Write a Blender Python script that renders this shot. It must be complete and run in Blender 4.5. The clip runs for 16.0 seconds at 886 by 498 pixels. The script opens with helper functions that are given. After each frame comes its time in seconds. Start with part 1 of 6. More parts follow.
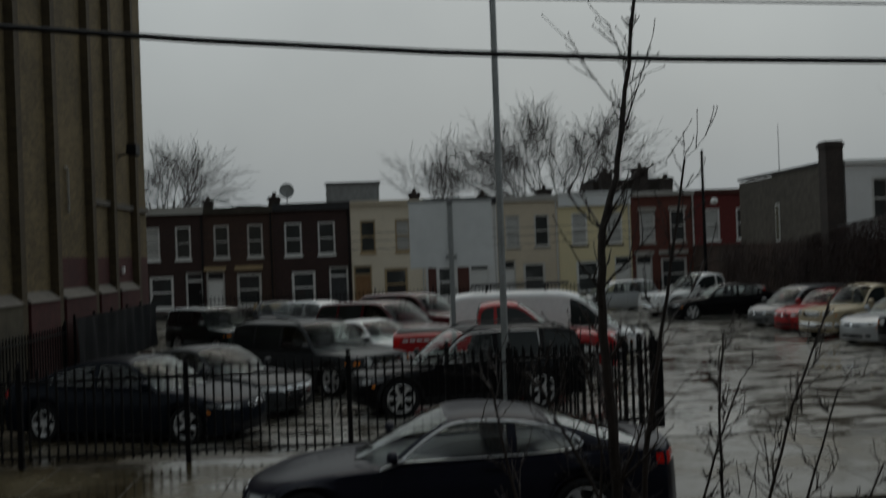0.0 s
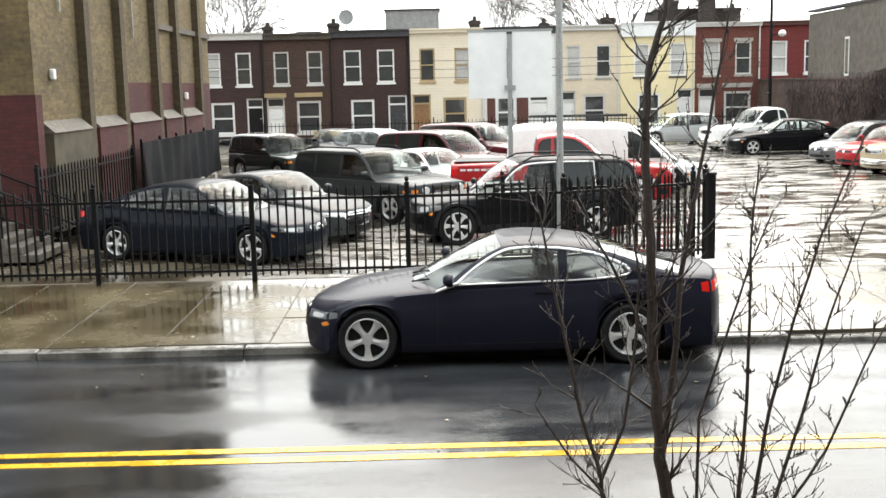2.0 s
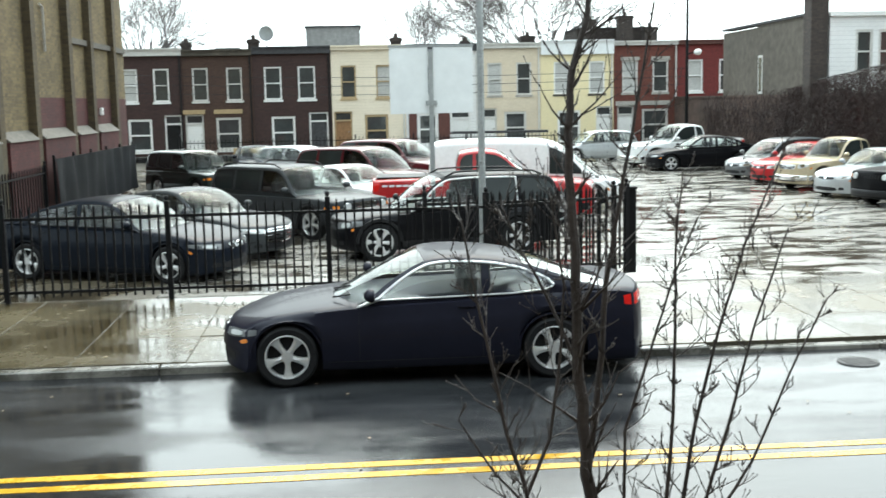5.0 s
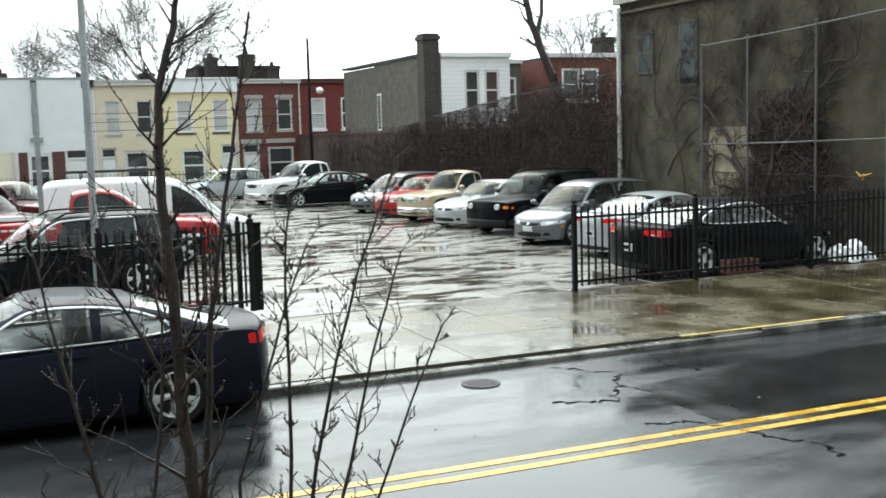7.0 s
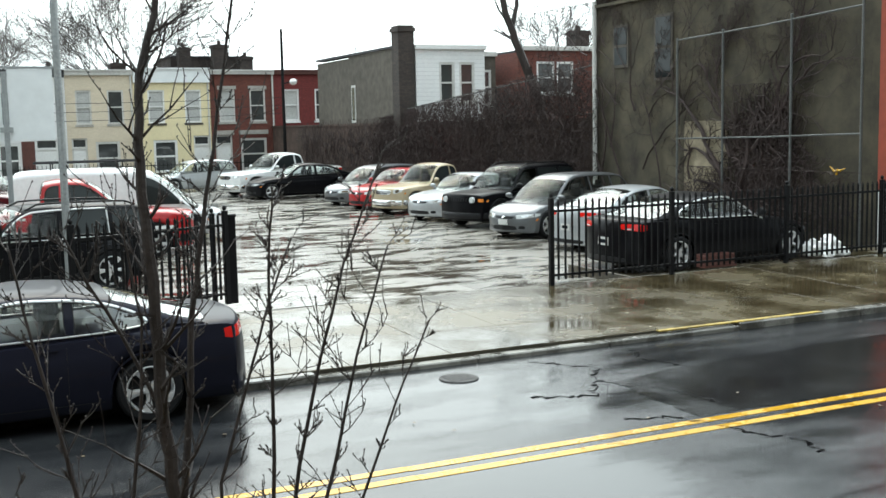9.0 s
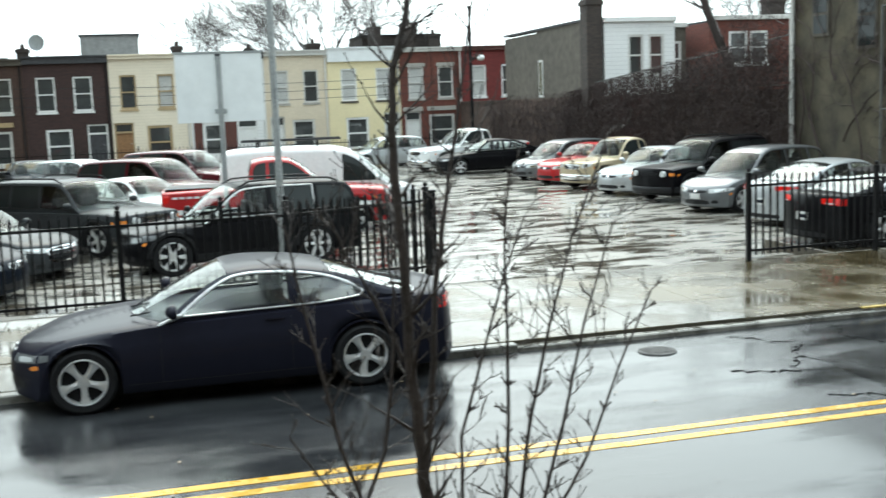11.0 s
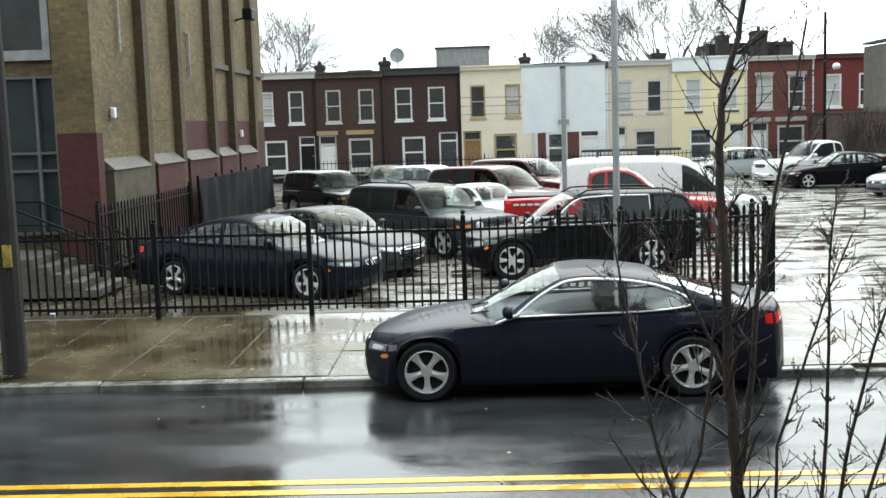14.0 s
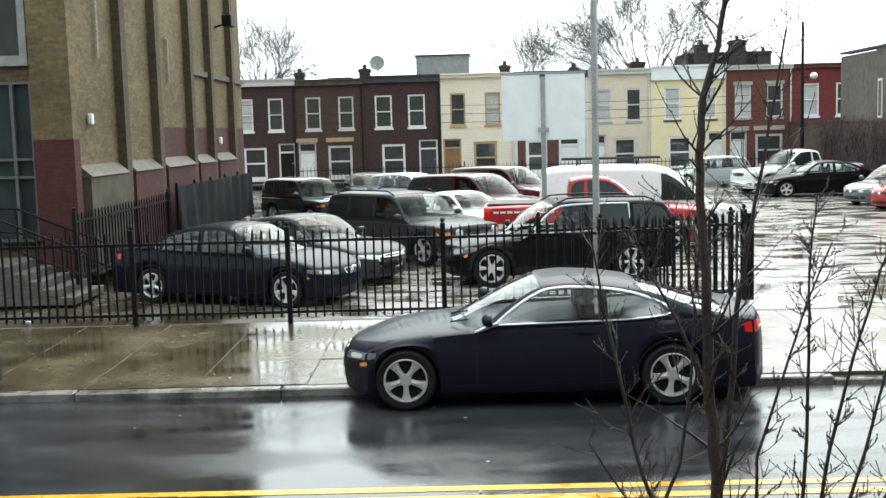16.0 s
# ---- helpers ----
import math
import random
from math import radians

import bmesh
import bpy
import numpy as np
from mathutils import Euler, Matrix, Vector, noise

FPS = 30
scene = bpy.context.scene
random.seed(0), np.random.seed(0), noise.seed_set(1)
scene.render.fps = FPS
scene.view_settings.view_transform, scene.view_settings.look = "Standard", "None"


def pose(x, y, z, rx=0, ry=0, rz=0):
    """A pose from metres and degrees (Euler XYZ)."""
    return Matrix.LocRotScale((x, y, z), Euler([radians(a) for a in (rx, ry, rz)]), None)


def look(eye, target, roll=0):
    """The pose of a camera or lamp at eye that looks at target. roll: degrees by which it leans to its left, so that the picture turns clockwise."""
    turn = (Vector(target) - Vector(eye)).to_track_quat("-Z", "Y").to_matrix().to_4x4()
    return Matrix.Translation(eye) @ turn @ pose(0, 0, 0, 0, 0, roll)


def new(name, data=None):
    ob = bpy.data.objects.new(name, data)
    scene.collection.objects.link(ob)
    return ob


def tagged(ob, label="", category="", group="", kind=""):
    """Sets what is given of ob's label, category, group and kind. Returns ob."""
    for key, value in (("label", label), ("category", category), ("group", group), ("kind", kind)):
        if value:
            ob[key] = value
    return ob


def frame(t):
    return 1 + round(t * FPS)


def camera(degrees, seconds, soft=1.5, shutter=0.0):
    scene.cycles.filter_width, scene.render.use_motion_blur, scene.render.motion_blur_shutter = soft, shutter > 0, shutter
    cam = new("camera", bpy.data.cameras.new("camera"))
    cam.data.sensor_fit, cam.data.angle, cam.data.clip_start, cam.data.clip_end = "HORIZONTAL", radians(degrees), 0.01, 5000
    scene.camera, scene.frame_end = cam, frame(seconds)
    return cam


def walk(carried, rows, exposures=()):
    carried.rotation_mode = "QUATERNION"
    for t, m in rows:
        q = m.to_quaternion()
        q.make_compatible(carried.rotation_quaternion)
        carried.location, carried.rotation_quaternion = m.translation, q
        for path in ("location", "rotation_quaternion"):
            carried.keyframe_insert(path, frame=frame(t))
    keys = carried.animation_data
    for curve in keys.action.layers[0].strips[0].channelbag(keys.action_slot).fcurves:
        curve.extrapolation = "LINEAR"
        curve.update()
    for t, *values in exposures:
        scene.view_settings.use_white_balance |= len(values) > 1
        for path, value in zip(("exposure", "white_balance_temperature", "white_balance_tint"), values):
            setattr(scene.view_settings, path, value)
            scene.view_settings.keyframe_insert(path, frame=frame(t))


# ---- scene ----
from mathutils.bvhtree import BVHTree

cam = camera(44.0, 16.0, shutter=0.4)
PATH = [
    (0, (0.453, 0.594, 2.894), (0.579, 2.59, 2.903), -2.1),
    (0.5, (0.441, 0.52, 2.883), (0.505, 2.506, 2.655), -2.0),
    (1, (0.411, 0.514, 2.917), (0.448, 2.491, 2.62), -1.3),
    (1.5, (0.442, 0.443, 2.928), (0.466, 2.419, 2.623), -1.2),
    (2, (0.455, 0.223, 2.91), (0.466, 2.201, 2.614), -1.3),
    (2.5, (0.462, 0.166, 2.904), (0.471, 2.143, 2.603), -1.5),
    (3, (0.464, 0.121, 2.921), (0.484, 2.098, 2.62), -1.1),
    (3.2, (0.456, 0.135, 2.929), (0.483, 2.112, 2.626), -1.2),
    (5.3, (0.481, 0.39, 2.839), (0.701, 2.362, 2.589), -1.2),
    (5.5, (0.574, 0.395, 2.831), (0.862, 2.359, 2.591), -1.5),
    (6, (0.662, 0.536, 2.806), (1.161, 2.459, 2.572), -1.5),
    (6.5, (0.673, 0.707, 2.778), (1.359, 2.575, 2.573), -1.4),
    (7, (0.696, 0.783, 2.758), (1.49, 2.606, 2.546), -1.6),
    (7.5, (0.715, 0.864, 2.752), (1.557, 2.666, 2.542), -1.5),
    (8, (0.736, 0.907, 2.747), (1.592, 2.702, 2.534), -1.5),
    (8.2, (0.727, 0.917, 2.739), (1.584, 2.711, 2.525), -1.4),
    (10.3, (0.56, 0.76, 2.804), (1.237, 2.624, 2.547), -1.6),
    (10.5, (0.523, 0.721, 2.802), (1.154, 2.602, 2.545), -1.8),
    (11, (0.354, 0.604, 2.819), (0.879, 2.516, 2.555), -2.2),
    (11.5, (0.288, 0.528, 2.85), (0.583, 2.491, 2.604), -2.8),
    (12, (0.325, 0.384, 2.854), (0.354, 2.37, 2.622), -3.3),
    (12.5, (0.351, 0.322, 2.865), (0.308, 2.309, 2.648), -3.2),
    (13, (0.351, 0.306, 2.865), (0.287, 2.293, 2.644), -2.6),
    (13.5, (0.343, 0.24, 2.866), (0.279, 2.226, 2.641), -2.1),
    (14, (0.35, 0.232, 2.86), (0.273, 2.218, 2.633), -1.8),
    (14.5, (0.36, 0.25, 2.865), (0.301, 2.236, 2.635), -1.6),
    (15, (0.371, 0.28, 2.868), (0.325, 2.268, 2.653), -1.6),
    (15.5, (0.364, 0.275, 2.856), (0.323, 2.263, 2.643), -2.1),
    (16, (0.354, 0.279, 2.856), (0.314, 2.267, 2.642), -1.6),
]
# exposure follows the phone's metering: dark at first, bright from 2 s on
EXPOSURES = [(0.0, -2.8, 6500, 10), (0.3, -2.6, 6900, 14), (0.8, -1.8, 7100, 16), (1.2, -1.0, 7100, 16), (1.6, -0.25, 7100, 16), (2.0, 0.44, 6900, 15), (3.2, 0.58, 6900, 14),
             (5.3, 0.15, 6300, 5), (6.0, 0.0, 6350, 6), (8.2, -0.1, 6400, 7), (10.3, -0.05, 6300, 5), (11.5, 0.05, 6250, 4), (12.5, 0.05, 6400, 8), (16.0, 0.14, 6400, 8)]
walk(cam, [(t, look(eye, target, roll)) for t, eye, target, roll in PATH], EXPOSURES)

# ---- light: a bright overcast sky and a wide, weak sun behind cloud ----
world = bpy.data.worlds.new("overcast")
scene.world = world
world.use_nodes = True
wn, wl = world.node_tree.nodes, world.node_tree.links
sky = wn.new("ShaderNodeTexSky")
sky.sky_type, sky.sun_disc = "NISHITA", False
sky.sun_elevation, sky.sun_rotation = radians(45), radians(10)
sky.air_density, sky.dust_density = 2.0, 6.0
cloud = wn.new("ShaderNodeTexNoise")
cloud.inputs["Scale"].default_value, cloud.inputs["Detail"].default_value = 2.2, 5
cramp = wn.new("ShaderNodeValToRGB")
cramp.color_ramp.elements[0].position, cramp.color_ramp.elements[0].color = 0.3, (8.8, 9.9, 10.4, 1)
cramp.color_ramp.elements[1].position, cramp.color_ramp.elements[1].color = 0.75, (11.8, 13.0, 13.3, 1)
wmix = wn.new("ShaderNodeMixRGB")
wmix.inputs[0].default_value = 0.85
wl.new(cloud.outputs["Fac"], cramp.inputs[0])
wl.new(sky.outputs[0], wmix.inputs[1])
wl.new(cramp.outputs[0], wmix.inputs[2])
wl.new(wmix.outputs[0], wn["Background"].inputs[0])
# the cloud is brightest ahead and high up, where the sun stands behind it
wtc, wdot, wmap = wn.new("ShaderNodeTexCoord"), wn.new("ShaderNodeVectorMath"), wn.new("ShaderNodeMapRange")
wdot.operation = "DOT_PRODUCT"
wdot.inputs[1].default_value = (0.05, 0.45, 0.89)
wl.new(wtc.outputs["Generated"], wdot.inputs[0])
wl.new(wdot.outputs["Value"], wmap.inputs[0])
wmap.inputs[1].default_value, wmap.inputs[2].default_value, wmap.inputs[3].default_value, wmap.inputs[4].default_value = 0.25, 1.0, 0.14, 0.42
wl.new(wmap.outputs[0], wn["Background"].inputs[1])

sun = new("sun", bpy.data.lights.new("sun", "SUN"))
sun.data.energy, sun.data.angle, sun.data.color = 0.6, radians(30), (1.0, 0.96, 0.9)
sun.matrix_world = look((5, 50, 45), (0, 10, 0))


# ---- materials ----
def links_of(name):
    m = bpy.data.materials.new(name)
    m.use_nodes = True
    return m, m.node_tree.nodes, m.node_tree.links, m.node_tree.nodes["Principled BSDF"]


def coords(n, l, wall=False):
    """World-sized coordinates; on walls (along + along, up) so that courses run level."""
    geo = n.new("ShaderNodeNewGeometry")
    if not wall:
        return geo.outputs["Position"]
    sep, add, com = n.new("ShaderNodeSeparateXYZ"), n.new("ShaderNodeMath"), n.new("ShaderNodeCombineXYZ")
    l.new(geo.outputs["Position"], sep.inputs[0])
    l.new(sep.outputs[0], add.inputs[0])
    l.new(sep.outputs[1], add.inputs[1])
    l.new(add.outputs[0], com.inputs[0])
    l.new(sep.outputs[2], com.inputs[1])
    return com.outputs[0]


def noise_of(n, l, vec, scale, detail=4, rough=0.6):
    t = n.new("ShaderNodeTexNoise")
    t.inputs["Scale"].default_value, t.inputs["Detail"].default_value, t.inputs["Roughness"].default_value = scale, detail, rough
    l.new(vec, t.inputs["Vector"])
    return t.outputs["Fac"]


def ramp_of(n, l, fac, stops):
    r = n.new("ShaderNodeValToRGB")
    while len(r.color_ramp.elements) < len(stops):
        r.color_ramp.elements.new(0.5)
    for e, (p, c) in zip(r.color_ramp.elements, stops):
        e.position, e.color = p, (*c, 1) if not isinstance(c, float) else (c, c, c, 1)
    l.new(fac, r.inputs[0])
    return r.outputs[0]


def mul_of(n, l, a, b, fac=1.0, how="MULTIPLY"):
    m = n.new("ShaderNodeMixRGB")
    m.blend_type = how
    m.inputs[0].default_value = fac
    l.new(a, m.inputs[1])
    l.new(b, m.inputs[2])
    return m.outputs[0]


def bump_of(n, l, b, height, strength, dist=0.02):
    k = n.new("ShaderNodeBump")
    k.inputs["Strength"].default_value, k.inputs["Distance"].default_value = strength, dist
    l.new(height, k.inputs["Height"])
    l.new(k.outputs[0], b.inputs["Normal"])


def plain(name, col, rough=0.5, metal=0.0, grain=25.0, vary=0.15, bump=0.1, coat=0.0, object_vary=0.0):
    m, n, l, b = links_of(name)
    p = coords(n, l)
    f1, f2 = noise_of(n, l, p, grain), noise_of(n, l, p, grain / 14, 3)
    lo, hi = tuple(c * (1 - vary) for c in col), tuple(min(1, c * (1 + vary)) for c in col)
    c = ramp_of(n, l, f1, [(0.3, lo), (0.7, hi)])
    c = mul_of(n, l, c, ramp_of(n, l, f2, [(0.3, 1 - vary), (0.7, 1.0)]))
    if object_vary:
        info = n.new("ShaderNodeObjectInfo")
        c = mul_of(n, l, c, ramp_of(n, l, info.outputs["Random"], [(0.0, 1 - object_vary), (1.0, 1.0)]))
    l.new(c, b.inputs["Base Color"])
    b.inputs["Roughness"].default_value, b.inputs["Metallic"].default_value = rough, metal
    b.inputs["Coat Weight"].default_value = coat
    b.inputs["Coat Roughness"].default_value = 0.035
    if bump:
        bump_of(n, l, b, f1, bump, 0.01)
    return m


def brick(name, c1, c2, mortar, rough=0.85, stain=0.35, w=0.21, h=0.075, dirt=0.35):
    m, n, l, b = links_of(name)
    p = coords(n, l, wall=True)
    t = n.new("ShaderNodeTexBrick")
    l.new(p, t.inputs["Vector"])
    t.inputs["Color1"].default_value, t.inputs["Color2"].default_value, t.inputs["Mortar"].default_value = (*c1, 1), (*c2, 1), (*mortar, 1)
    t.inputs["Scale"].default_value = 1.0
    t.inputs["Brick Width"].default_value, t.inputs["Row Height"].default_value, t.inputs["Mortar Size"].default_value = w, h, 0.008
    t.inputs["Bias"].default_value = -0.1
    f = noise_of(n, l, p, 0.7, 6)
    f2 = noise_of(n, l, p, 9, 3)
    c = mul_of(n, l, t.outputs["Color"], ramp_of(n, l, f, [(0.3, 1 - stain), (0.65, 1.0)]))
    c = mul_of(n, l, c, ramp_of(n, l, f2, [(0.25, 1 - dirt), (0.7, 1.0)]))
    l.new(c, b.inputs["Base Color"])
    b.inputs["Roughness"].default_value = rough
    inv = n.new("ShaderNodeInvert")
    l.new(t.outputs["Fac"], inv.inputs["Color"])
    bump_of(n, l, b, inv.outputs[0], 0.4, 0.006)
    return m


def wet(name, dry, dark, puddle_scale, lo=0.45, hi=0.58, r_wet=0.05, r_dry=0.35, grain=60.0, bump=0.25, object_vary=0.0, stretch=(1, 1, 1)):
    """Rain-wet paving: damp, darker and mirror-like where water stands, rougher and paler between."""
    m, n, l, b = links_of(name)
    p = coords(n, l)
    mp = n.new("ShaderNodeMapping")
    mp.inputs["Scale"].default_value = stretch
    l.new(p, mp.inputs["Vector"])
    f = noise_of(n, l, mp.outputs[0], puddle_scale, 6, 0.62)
    g = noise_of(n, l, p, grain, 3)
    big = noise_of(n, l, p, 0.22, 4)
    c = ramp_of(n, l, f, [(lo, dark), (hi, dry)])
    c = mul_of(n, l, c, ramp_of(n, l, g, [(0.25, 0.7), (0.75, 1.0)]))
    c = mul_of(n, l, c, ramp_of(n, l, big, [(0.35, 0.7), (0.65, 1.0)]))
    if object_vary:
        info = n.new("ShaderNodeObjectInfo")
        c = mul_of(n, l, c, ramp_of(n, l, info.outputs["Random"], [(0.0, 1 - object_vary), (1.0, 1.0)]))
    l.new(c, b.inputs["Base Color"])
    l.new(ramp_of(n, l, f, [(lo, r_wet), (hi, r_dry)]), b.inputs["Roughness"])
    k = n.new("ShaderNodeMath")
    k.operation = "MULTIPLY"
    l.new(g, k.inputs[0])
    l.new(ramp_of(n, l, f, [(lo, 0.05), (hi, 1.0)]), k.inputs[1])
    bump_of(n, l, b, k.outputs[0], bump, 0.004)
    b.inputs["IOR"].default_value = 1.4
    return m


def glass(name, col=(0.03, 0.035, 0.035), rough=0.03):
    m, n, l, b = links_of(name)
    p = coords(n, l)
    l.new(ramp_of(n, l, noise_of(n, l, p, 1.5, 2), [(0.3, tuple(c * 0.7 for c in col)), (0.7, col)]), b.inputs["Base Color"])
    b.inputs["Roughness"].default_value = rough
    b.inputs["IOR"].default_value = 1.6
    return m


def lens(name, col):
    m, n, l, b = links_of(name)
    b.inputs["Base Color"].default_value = (*col, 1)
    b.inputs["Roughness"].default_value = 0.1
    b.inputs["Coat Weight"].default_value = 0.15
    return m


ASPHALT = wet("wet_asphalt", (0.05, 0.052, 0.055), (0.016, 0.017, 0.019), 0.8, 0.40, 0.62, 0.1, 0.26, 90, 0.5, stretch=(0.4, 1.2, 1))
ASPHALT.node_tree.nodes["Principled BSDF"].inputs["IOR"].default_value = 1.44
CRACKTAR = plain("rough_black_crack", (0.008, 0.008, 0.008), 0.95, grain=40, vary=0.4, bump=0.4)
CRACKTAR.node_tree.nodes["Principled BSDF"].inputs["Specular IOR Level"].default_value = 0.05
SLICKASPHALT = wet("slick_dark_asphalt", (0.022, 0.023, 0.024), (0.013, 0.013, 0.014), 0.9, 0.35, 0.65, 0.07, 0.2, 80, 0.3)
CONCRETE = wet("wet_sidewalk_concrete", (0.145, 0.118, 0.066), (0.06, 0.045, 0.021), 0.9, 0.4, 0.6, 0.1, 0.3, 70, 0.4, 0.35)
LOTPAVE = wet("wet_lot_concrete", (0.52, 0.495, 0.445), (0.10, 0.084, 0.062), 1.5, 0.42, 0.53, 0.035, 0.22, 50, 0.35, 0.3, stretch=(0.6, 1.2, 1))
YARD = wet("wet_brown_yard_paving", (0.15, 0.125, 0.085), (0.06, 0.048, 0.03), 0.9, 0.42, 0.58, 0.06, 0.3, 50, 0.3, 0.3)
KERB = wet("wet_granite_kerb", (0.32, 0.305, 0.27), (0.10, 0.094, 0.08), 2.0, 0.4, 0.6, 0.1, 0.4, 70, 0.3, 0.25)
JOINT = plain("wet_joint_mortar", (0.10, 0.09, 0.07), 0.5, grain=20, vary=0.3)
SOIL = plain("dark_soil", (0.05, 0.045, 0.035), 0.9, grain=8, vary=0.4)
YELLOW = wet("yellow_road_paint", (0.75, 0.42, 0.03), (0.60, 0.33, 0.025), 3.0, 0.38, 0.5, 0.08, 0.3, 90, 0.3)
YELLOWKERB = plain("yellow_kerb_paint", (0.45, 0.32, 0.06), 0.5, grain=9, vary=0.5)
BLACKIRON = plain("black_painted_iron", (0.008, 0.008, 0.009), 0.5, grain=40, vary=0.3)
GALV = plain("galvanised_steel", (0.42, 0.44, 0.44), 0.5, 0.6, grain=30, vary=0.2)
DULLSTEEL = plain("dull_grey_steel", (0.13, 0.135, 0.13), 0.6, 0.3, grain=30, vary=0.25)
BRICK_TAN = brick("tan_church_brick", (0.225, 0.162, 0.066), (0.125, 0.088, 0.038), (0.165, 0.125, 0.07), stain=0.45)
# the church brick again, with the shade of the pilaster sides in its colour
BRICK_SHADE = brick("shade_brown_pilaster_brick", (0.105, 0.075, 0.034), (0.065, 0.046, 0.022), (0.085, 0.065, 0.038))
BRICK_REDPAINT = brick("red_painted_brick", (0.095, 0.018, 0.016), (0.065, 0.014, 0.012), (0.06, 0.015, 0.013))
STONE = plain("pale_stone", (0.42, 0.40, 0.36), 0.7, grain=18, vary=0.3, bump=0.3)
CAPSTONE = plain("sooty_cap_stone", (0.11, 0.097, 0.078), 0.75, grain=10, vary=0.35, bump=0.3)
BRICK_BROWN = brick("brown_house_brick", (0.062, 0.03, 0.026), (0.042, 0.021, 0.019), (0.055, 0.034, 0.03), stain=0.2)
BRICK_BROWN2 = brick("umber_house_brick", (0.085, 0.045, 0.03), (0.06, 0.03, 0.022), (0.08, 0.05, 0.04), stain=0.2)
BRICK_CREAM = brick("cream_house_siding", (0.84, 0.75, 0.60), (0.82, 0.73, 0.58), (0.70, 0.62, 0.49), stain=0.1, w=3.6, h=0.16, dirt=0.1)
BRICK_BEIGE = brick("beige_house_brick", (0.74, 0.64, 0.49), (0.70, 0.60, 0.45), (0.69, 0.60, 0.47), stain=0.1, dirt=0.1)
BRICK_YELLOW = brick("pale_yellow_stucco", (0.86, 0.75, 0.47), (0.85, 0.74, 0.46), (0.84, 0.73, 0.46), stain=0.08, w=2.0, h=1.0, dirt=0.1)
BRICK_RED = brick("red_house_brick", (0.18, 0.052, 0.035), (0.135, 0.038, 0.027), (0.15, 0.065, 0.05), stain=0.2)
BRICK_RED2 = brick("crimson_painted_house_brick", (0.20, 0.034, 0.03), (0.165, 0.028, 0.025), (0.15, 0.028, 0.026), stain=0.15)
WHITESIDING = brick("white_clapboard", (0.86, 0.86, 0.85), (0.84, 0.84, 0.83), (0.66, 0.66, 0.66), stain=0.08, w=4.0, h=0.17, dirt=0.1)
STUCCO = plain("grey_brown_stucco", (0.095, 0.082, 0.065), 0.85, grain=3, vary=0.3, bump=0.4)
STUCCO_DARK = plain("olive_grey_cement_render", (0.074, 0.062, 0.038), 0.85, grain=1.6, vary=0.5, bump=0.5)
RUSTRED = plain("rust_red_paint", (0.32, 0.06, 0.03), 0.6, grain=5, vary=0.15)
WHITEPAINT = plain("white_paint", (0.78, 0.78, 0.76), 0.5, grain=12, vary=0.06)
OFFWHITE = plain("weathered_white_paint", (0.6, 0.59, 0.56), 0.6, grain=10, vary=0.12)
TANPAINT = plain("tan_paint", (0.42, 0.31, 0.17), 0.6, grain=10, vary=0.15)
WOODDOOR = plain("oak_door", (0.30, 0.16, 0.07), 0.5, grain=14, vary=0.25)
MAROON = plain("maroon_panel", (0.115, 0.04, 0.03), 0.6, grain=10, vary=0.2)
ROOFING = plain("dark_roofing", (0.06, 0.06, 0.065), 0.8, grain=6, vary=0.3)
CHIMNEY = brick("sooty_chimney_brick", (0.08, 0.06, 0.05), (0.05, 0.04, 0.035), (0.06, 0.05, 0.045))
PALERENDER = plain("pale_grey_render", (0.3, 0.3, 0.29), 0.85, grain=4, vary=0.2, bump=0.3)
VINEWALL = plain("red_brown_old_wall", (0.085, 0.055, 0.043), 0.9, grain=3, vary=0.4, bump=0.4)
BOARD = plain("white_sign_board", (0.8, 0.82, 0.82), 0.4, grain=3, vary=0.05)
BARK = plain("wet_dark_bark", (0.035, 0.024, 0.02), 0.6, grain=45, vary=0.4, bump=0.6)
POLEWOOD = plain("tarred_pole_wood", (0.016, 0.013, 0.011), 0.8, grain=30, vary=0.4, bump=0.4)
# bark of the distant trees, paled so that sky haze is in the colour
BARK_FAR = plain("haze_paled_grey_bark", (0.13, 0.12, 0.115), 0.8, grain=8, vary=0.3)
VINE = plain("dry_vine", (0.05, 0.032, 0.028), 0.85, grain=20, vary=0.4)
WINGLASS = glass("window_glass", (0.06, 0.065, 0.065))
CARGLASS = glass("car_glass", (0.025, 0.03, 0.03))
CARGLASS.node_tree.nodes["Principled BSDF"].inputs["IOR"].default_value = 1.35
CURTAIN = plain("pale_curtain", (0.5, 0.5, 0.48), 0.8, grain=12, vary=0.2)
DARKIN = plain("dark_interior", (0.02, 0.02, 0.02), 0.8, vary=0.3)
RUBBER = plain("tyre_rubber", (0.015, 0.015, 0.016), 0.55, grain=50, vary=0.3)
ALLOY = plain("silver_alloy", (0.68, 0.68, 0.68), 0.3, 0.6, grain=40, vary=0.08, bump=0)
CHROME = plain("chrome", (0.75, 0.75, 0.75), 0.12, 1.0, vary=0.05, bump=0)
SATIN = plain("satin_aluminium", (0.82, 0.83, 0.83), 0.32, 0.7, grain=40, vary=0.05, bump=0)
BLACKPLASTIC = plain("black_plastic", (0.018, 0.018, 0.019), 0.45, grain=60, vary=0.25)
for m_ in (BLACKIRON, RUBBER, BLACKPLASTIC):
    m_.node_tree.nodes["Principled BSDF"].inputs["Specular IOR Level"].default_value = 0.15
REDLENS = lens("red_lens", (0.6, 0.01, 0.008))
DIMLAMP = lens("smoked_lamp_lens", (0.13, 0.135, 0.14))
AMBER = lens("amber_lens", (0.7, 0.22, 0.03))
CLEAR = lens("clear_lamp_lens", (0.55, 0.57, 0.57))
